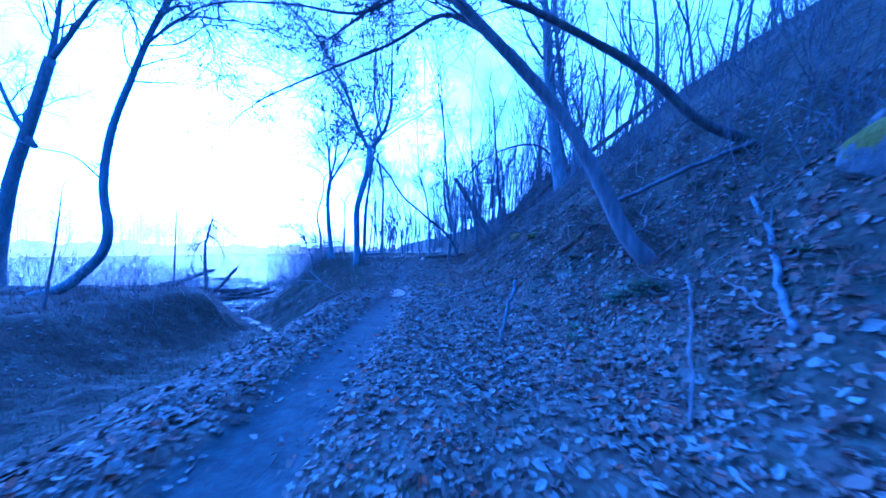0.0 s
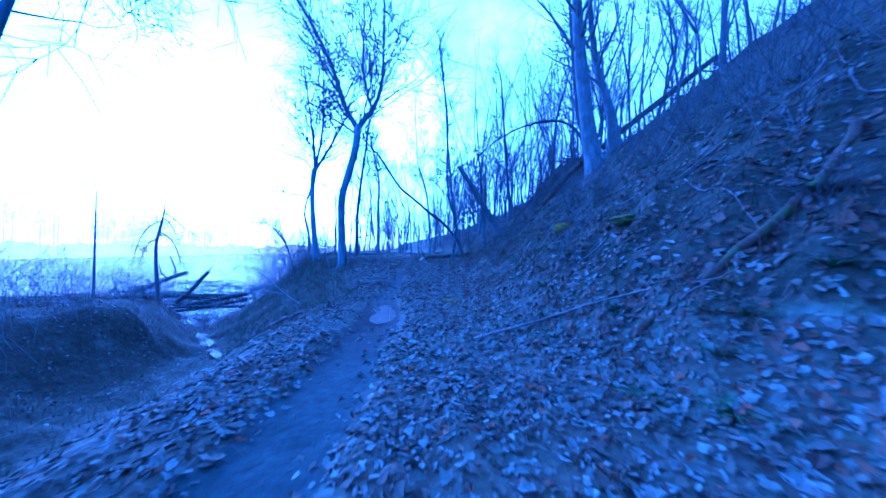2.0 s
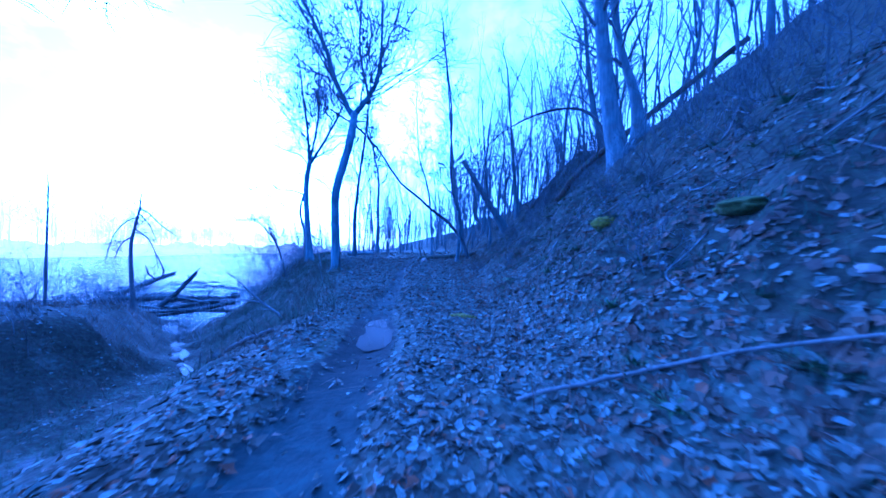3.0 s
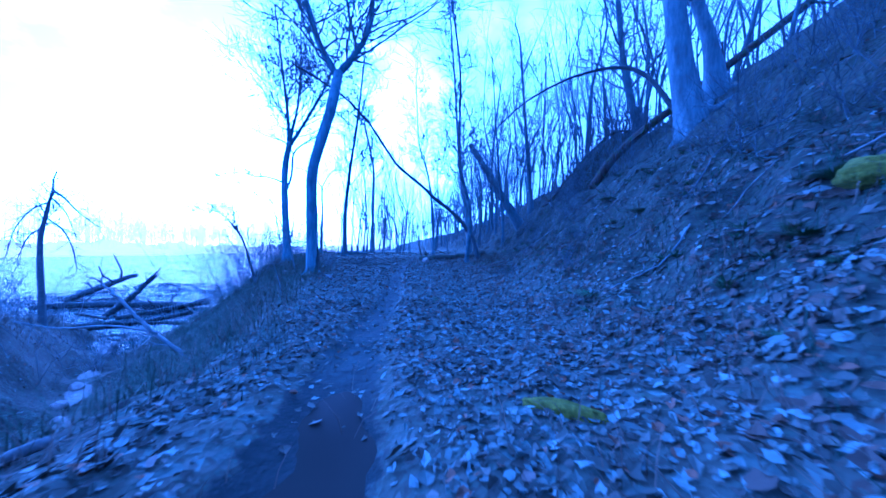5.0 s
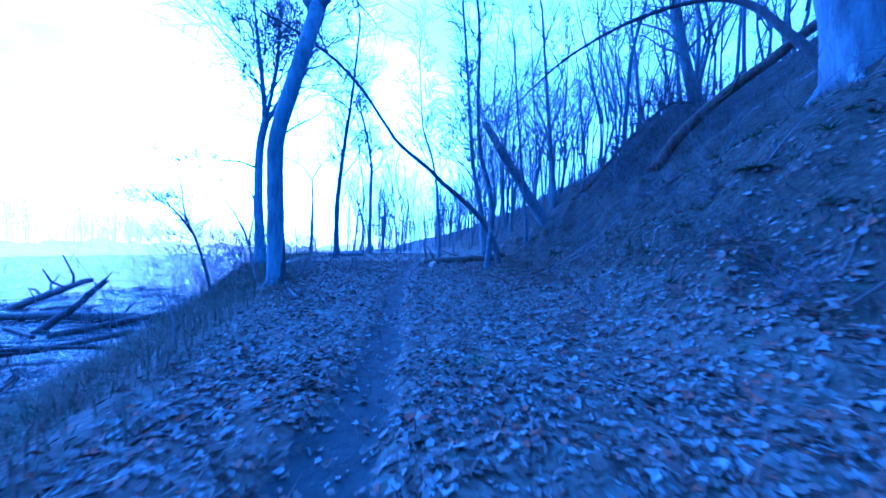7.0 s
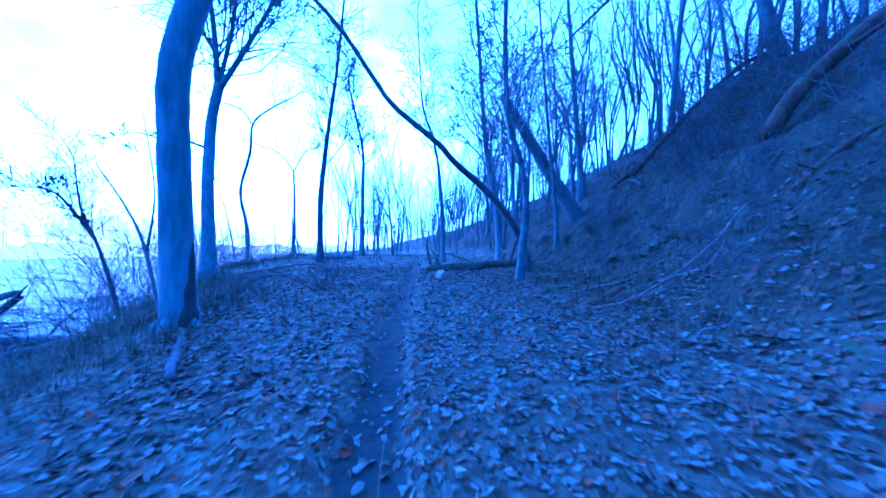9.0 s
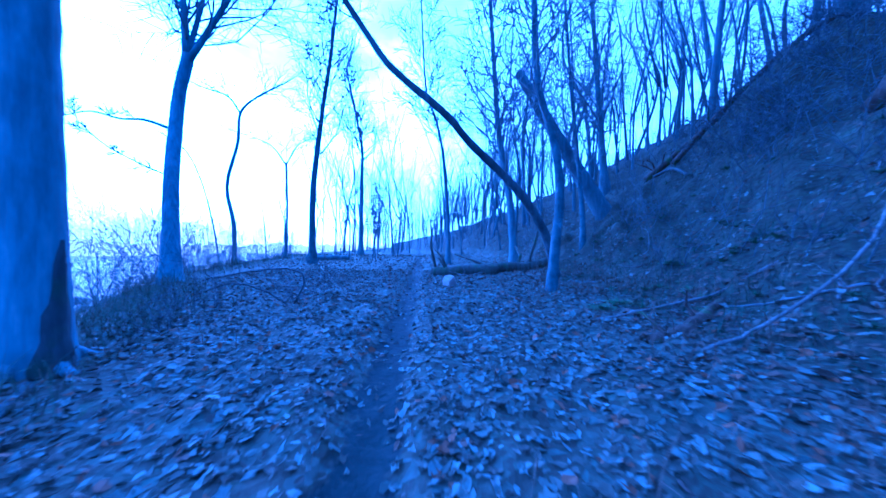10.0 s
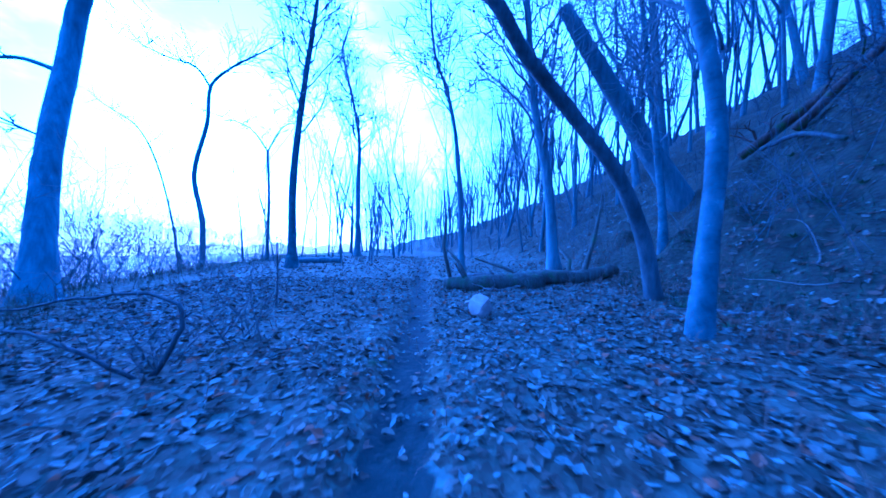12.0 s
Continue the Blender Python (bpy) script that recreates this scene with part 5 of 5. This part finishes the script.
# the wood on the far shore
far = Tubes()
frng = np.random.default_rng(8)
for k in range(560):
    if k % 3:
        x, y = frng.uniform(-330, -45), frng.uniform(228, 265)
    else:
        x, y = -frng.uniform(165, 200), frng.uniform(40, 235)
    h = frng.uniform(12, 28)
    z = float(land(x, y)) - 0.5
    far.add([(x, y, z), (x + frng.normal() * 0.4, y, z + h * 0.5), (x + frng.normal() * 0.8, y, z + h)], [0.17, 0.12, 0.04], 4)
    for _ in range(12):
        a, u = frng.uniform(0, 6.28), frng.uniform(0.3, 0.95)
        ln = h * frng.uniform(0.15, 0.35)
        far.add([(x, y, z + h * u), (x + math.cos(a) * ln * 0.6, y + math.sin(a) * ln * 0.6, z + h * u + ln * 0.5), (x + math.cos(a) * ln, y + math.sin(a) * ln, z + h * u + ln)], [0.09, 0.06, 0.03], 3)
thing("far_wood", far.mesh("far_wood", FAR_HAZE), "distant leafless wood along the far river shore", "woods", kind="stuff")

# the pale far shore itself, its distance haze put in as a glow of the material
px = np.concatenate([np.linspace(-420, -163, 60), np.linspace(-160, -45, 60)])
rows = []
for zz, yy in ((-4.2, 0.0), (-2.6, 6.0), (-1.4, 14.0), (-0.6, 26.0), (2.6, 30.0)):
    rows.append(np.stack([px, 216 + yy + 4 * np.sin(px * 0.05), zz + (0.3 + 0.12 * (zz + 4.2)) * (np.sin(px * 0.13) + 0.8 * np.sin(px * 0.37) + 0.6 * np.sin(px * 0.91))], -1))
n = len(px)
i = (np.arange(4)[:, None] * n + np.arange(n - 1)[None]).ravel()
thing("backdrop", mesh_of("backdrop", np.concatenate(rows), np.stack([i, i + 1, i + n + 1, i + n], -1), FAR_HAZE), "pale hazy far river shore", "shore", kind="structure")
py = np.linspace(-40, 222, 90)
rows = [np.stack([-150 - xx + 4 * np.sin(py * 0.05), py, zz + (0.3 + 0.12 * (zz + 4.2)) * (np.sin(py * 0.13) + 0.8 * np.sin(py * 0.37) + 0.6 * np.sin(py * 0.91))], -1) for zz, xx in ((-4.2, 0.0), (-2.6, 6.0), (-1.4, 14.0), (-0.6, 26.0), (2.6, 30.0))]
n = len(py)
i = (np.arange(4)[:, None] * n + np.arange(n - 1)[None]).ravel()
thing("backdrop", mesh_of("backdrop", np.concatenate(rows), np.stack([i, i + 1, i + n + 1, i + n], -1), FAR_HAZE), "pale hazy far river shore", "shore", kind="structure")


def brush_field(n, seed, spot, name, label, material=None):
    """Many thin bare stems and twigs, too many to count."""
    rng = np.random.default_rng(seed)
    t = Tubes()
    for _ in range(n):
        x, y = spot(rng)
        z, h = float(land(x, y)) - 0.05, rng.uniform(0.5, 1.9)
        d = np.array([rng.normal() * 0.35, rng.normal() * 0.35, 1.0])
        p = np.array([x, y, z])
        mid, end = p + d * h * 0.5 + rng.normal(size=3) * 0.06, p + d * h + rng.normal(size=3) * 0.15
        t.add([p, mid, end], [0.009, 0.007, 0.004], 3)
        for _ in range(2):
            s0 = p + (end - p) * rng.uniform(0.3, 0.9)
            t.add([s0, s0 + rng.normal(size=3) * 0.16 * h + np.array([0, 0, 0.22 * h])], [0.006, 0.003], 3)
    return thing(name, t.mesh(name, material or TWIG), label, "undergrowth", kind="stuff")


def up_hill(rng):
    y = 12 + 75 * rng.uniform() ** 1.3
    return toe_x(y) + 0.8 + 17 * rng.uniform() ** 1.3 + (4 if y < 18 else 0), y


brush_field(2300, 61, up_hill, "hillside_brush", "thin leafless undergrowth covering the hillside", BARK_MID)
brush_field(900, 62, lambda rng: ((lambda y: (edge_x(y) - 0.5 + (foot_x(y) - edge_x(y)) * 0.8 * rng.uniform(), y))(26 + 40 * rng.uniform() ** 1.2)), "bank_brush", "thin leafless undergrowth along the river bank")
brush_field(380, 63, lambda rng: (rng.uniform(-20, -8), rng.uniform(7, 21)), "mound_brush", "thin leafless undergrowth on the river mound")
brush_field(1300, 65, lambda rng: (rng.uniform(8.2, 20), rng.uniform(0, 14)), "slope_brush", "thin leafless undergrowth on the upper slope", BARK_MID)
sticks = Tubes()
for k in range(260):
    x, y = frng.uniform(-34, -13), 21 + 22 * frng.uniform()
    if float(land(x, y)) > -3.6:
        continue
    a, ln = frng.normal() * 0.5, frng.uniform(0.4, 2.2)
    d = np.array([math.cos(a), math.sin(a), 0]) * ln
    p = np.array([x, y, -3.61])
    sticks.add([p - d, p + np.array([0, 0, frng.uniform(0.0, 0.14)]), p + d + np.array([0, 0, frng.uniform(-0.05, 0.2)])], [0.02, 0.03, 0.012], 4)
thing("drift_sticks", sticks.mesh("drift_sticks", BARK_DARK), "dark sticks and reeds lying in the river shallows", "driftwood", kind="stuff")
hill = Tubes()
for k in range(300):
    y = 80 + 240 * frng.uniform() ** 1.4
    x = toe_x(y) - 4 + 60 * frng.uniform() ** 1.2
    h = frng.uniform(11, 20)
    z = float(land(x, y)) - 0.5
    lean = frng.normal(size=2) * 0.8
    hill.add([(x, y, z), (x + lean[0] * 0.4, y, z + h * 0.5), (x + lean[0], y + lean[1], z + h)], [0.12, 0.09, 0.03], 4)
    for _ in range(7):
        a, u = frng.uniform(0, 6.28), frng.uniform(0.2, 0.95)
        ln = h * frng.uniform(0.10, 0.26) * (1.2 - 0.6 * u)
        base = np.array([x + lean[0] * u, y + lean[1] * u, z + h * u])
        d = np.array([math.cos(a), math.sin(a), frng.uniform(0.3, 1.2)])
        hill.add([base, base + d * ln * 0.6, base + d * ln + np.array([0, 0, 0.15 * ln])], [0.035, 0.025, 0.014], 3)
thing("hill_wood", hill.mesh("hill_wood", TWIG_HAZED), "distant leafless wood on the hill along the river", "woods", kind="stuff")
brush_field(350, 64, lambda rng: ((lambda y: (edge_x(y) + (tread_x(y) - 2.0 - edge_x(y)) * rng.uniform() ** 1.5, y))(40 + 80 * rng.uniform())), "terrace_brush", "thin leafless undergrowth along the terrace edge")
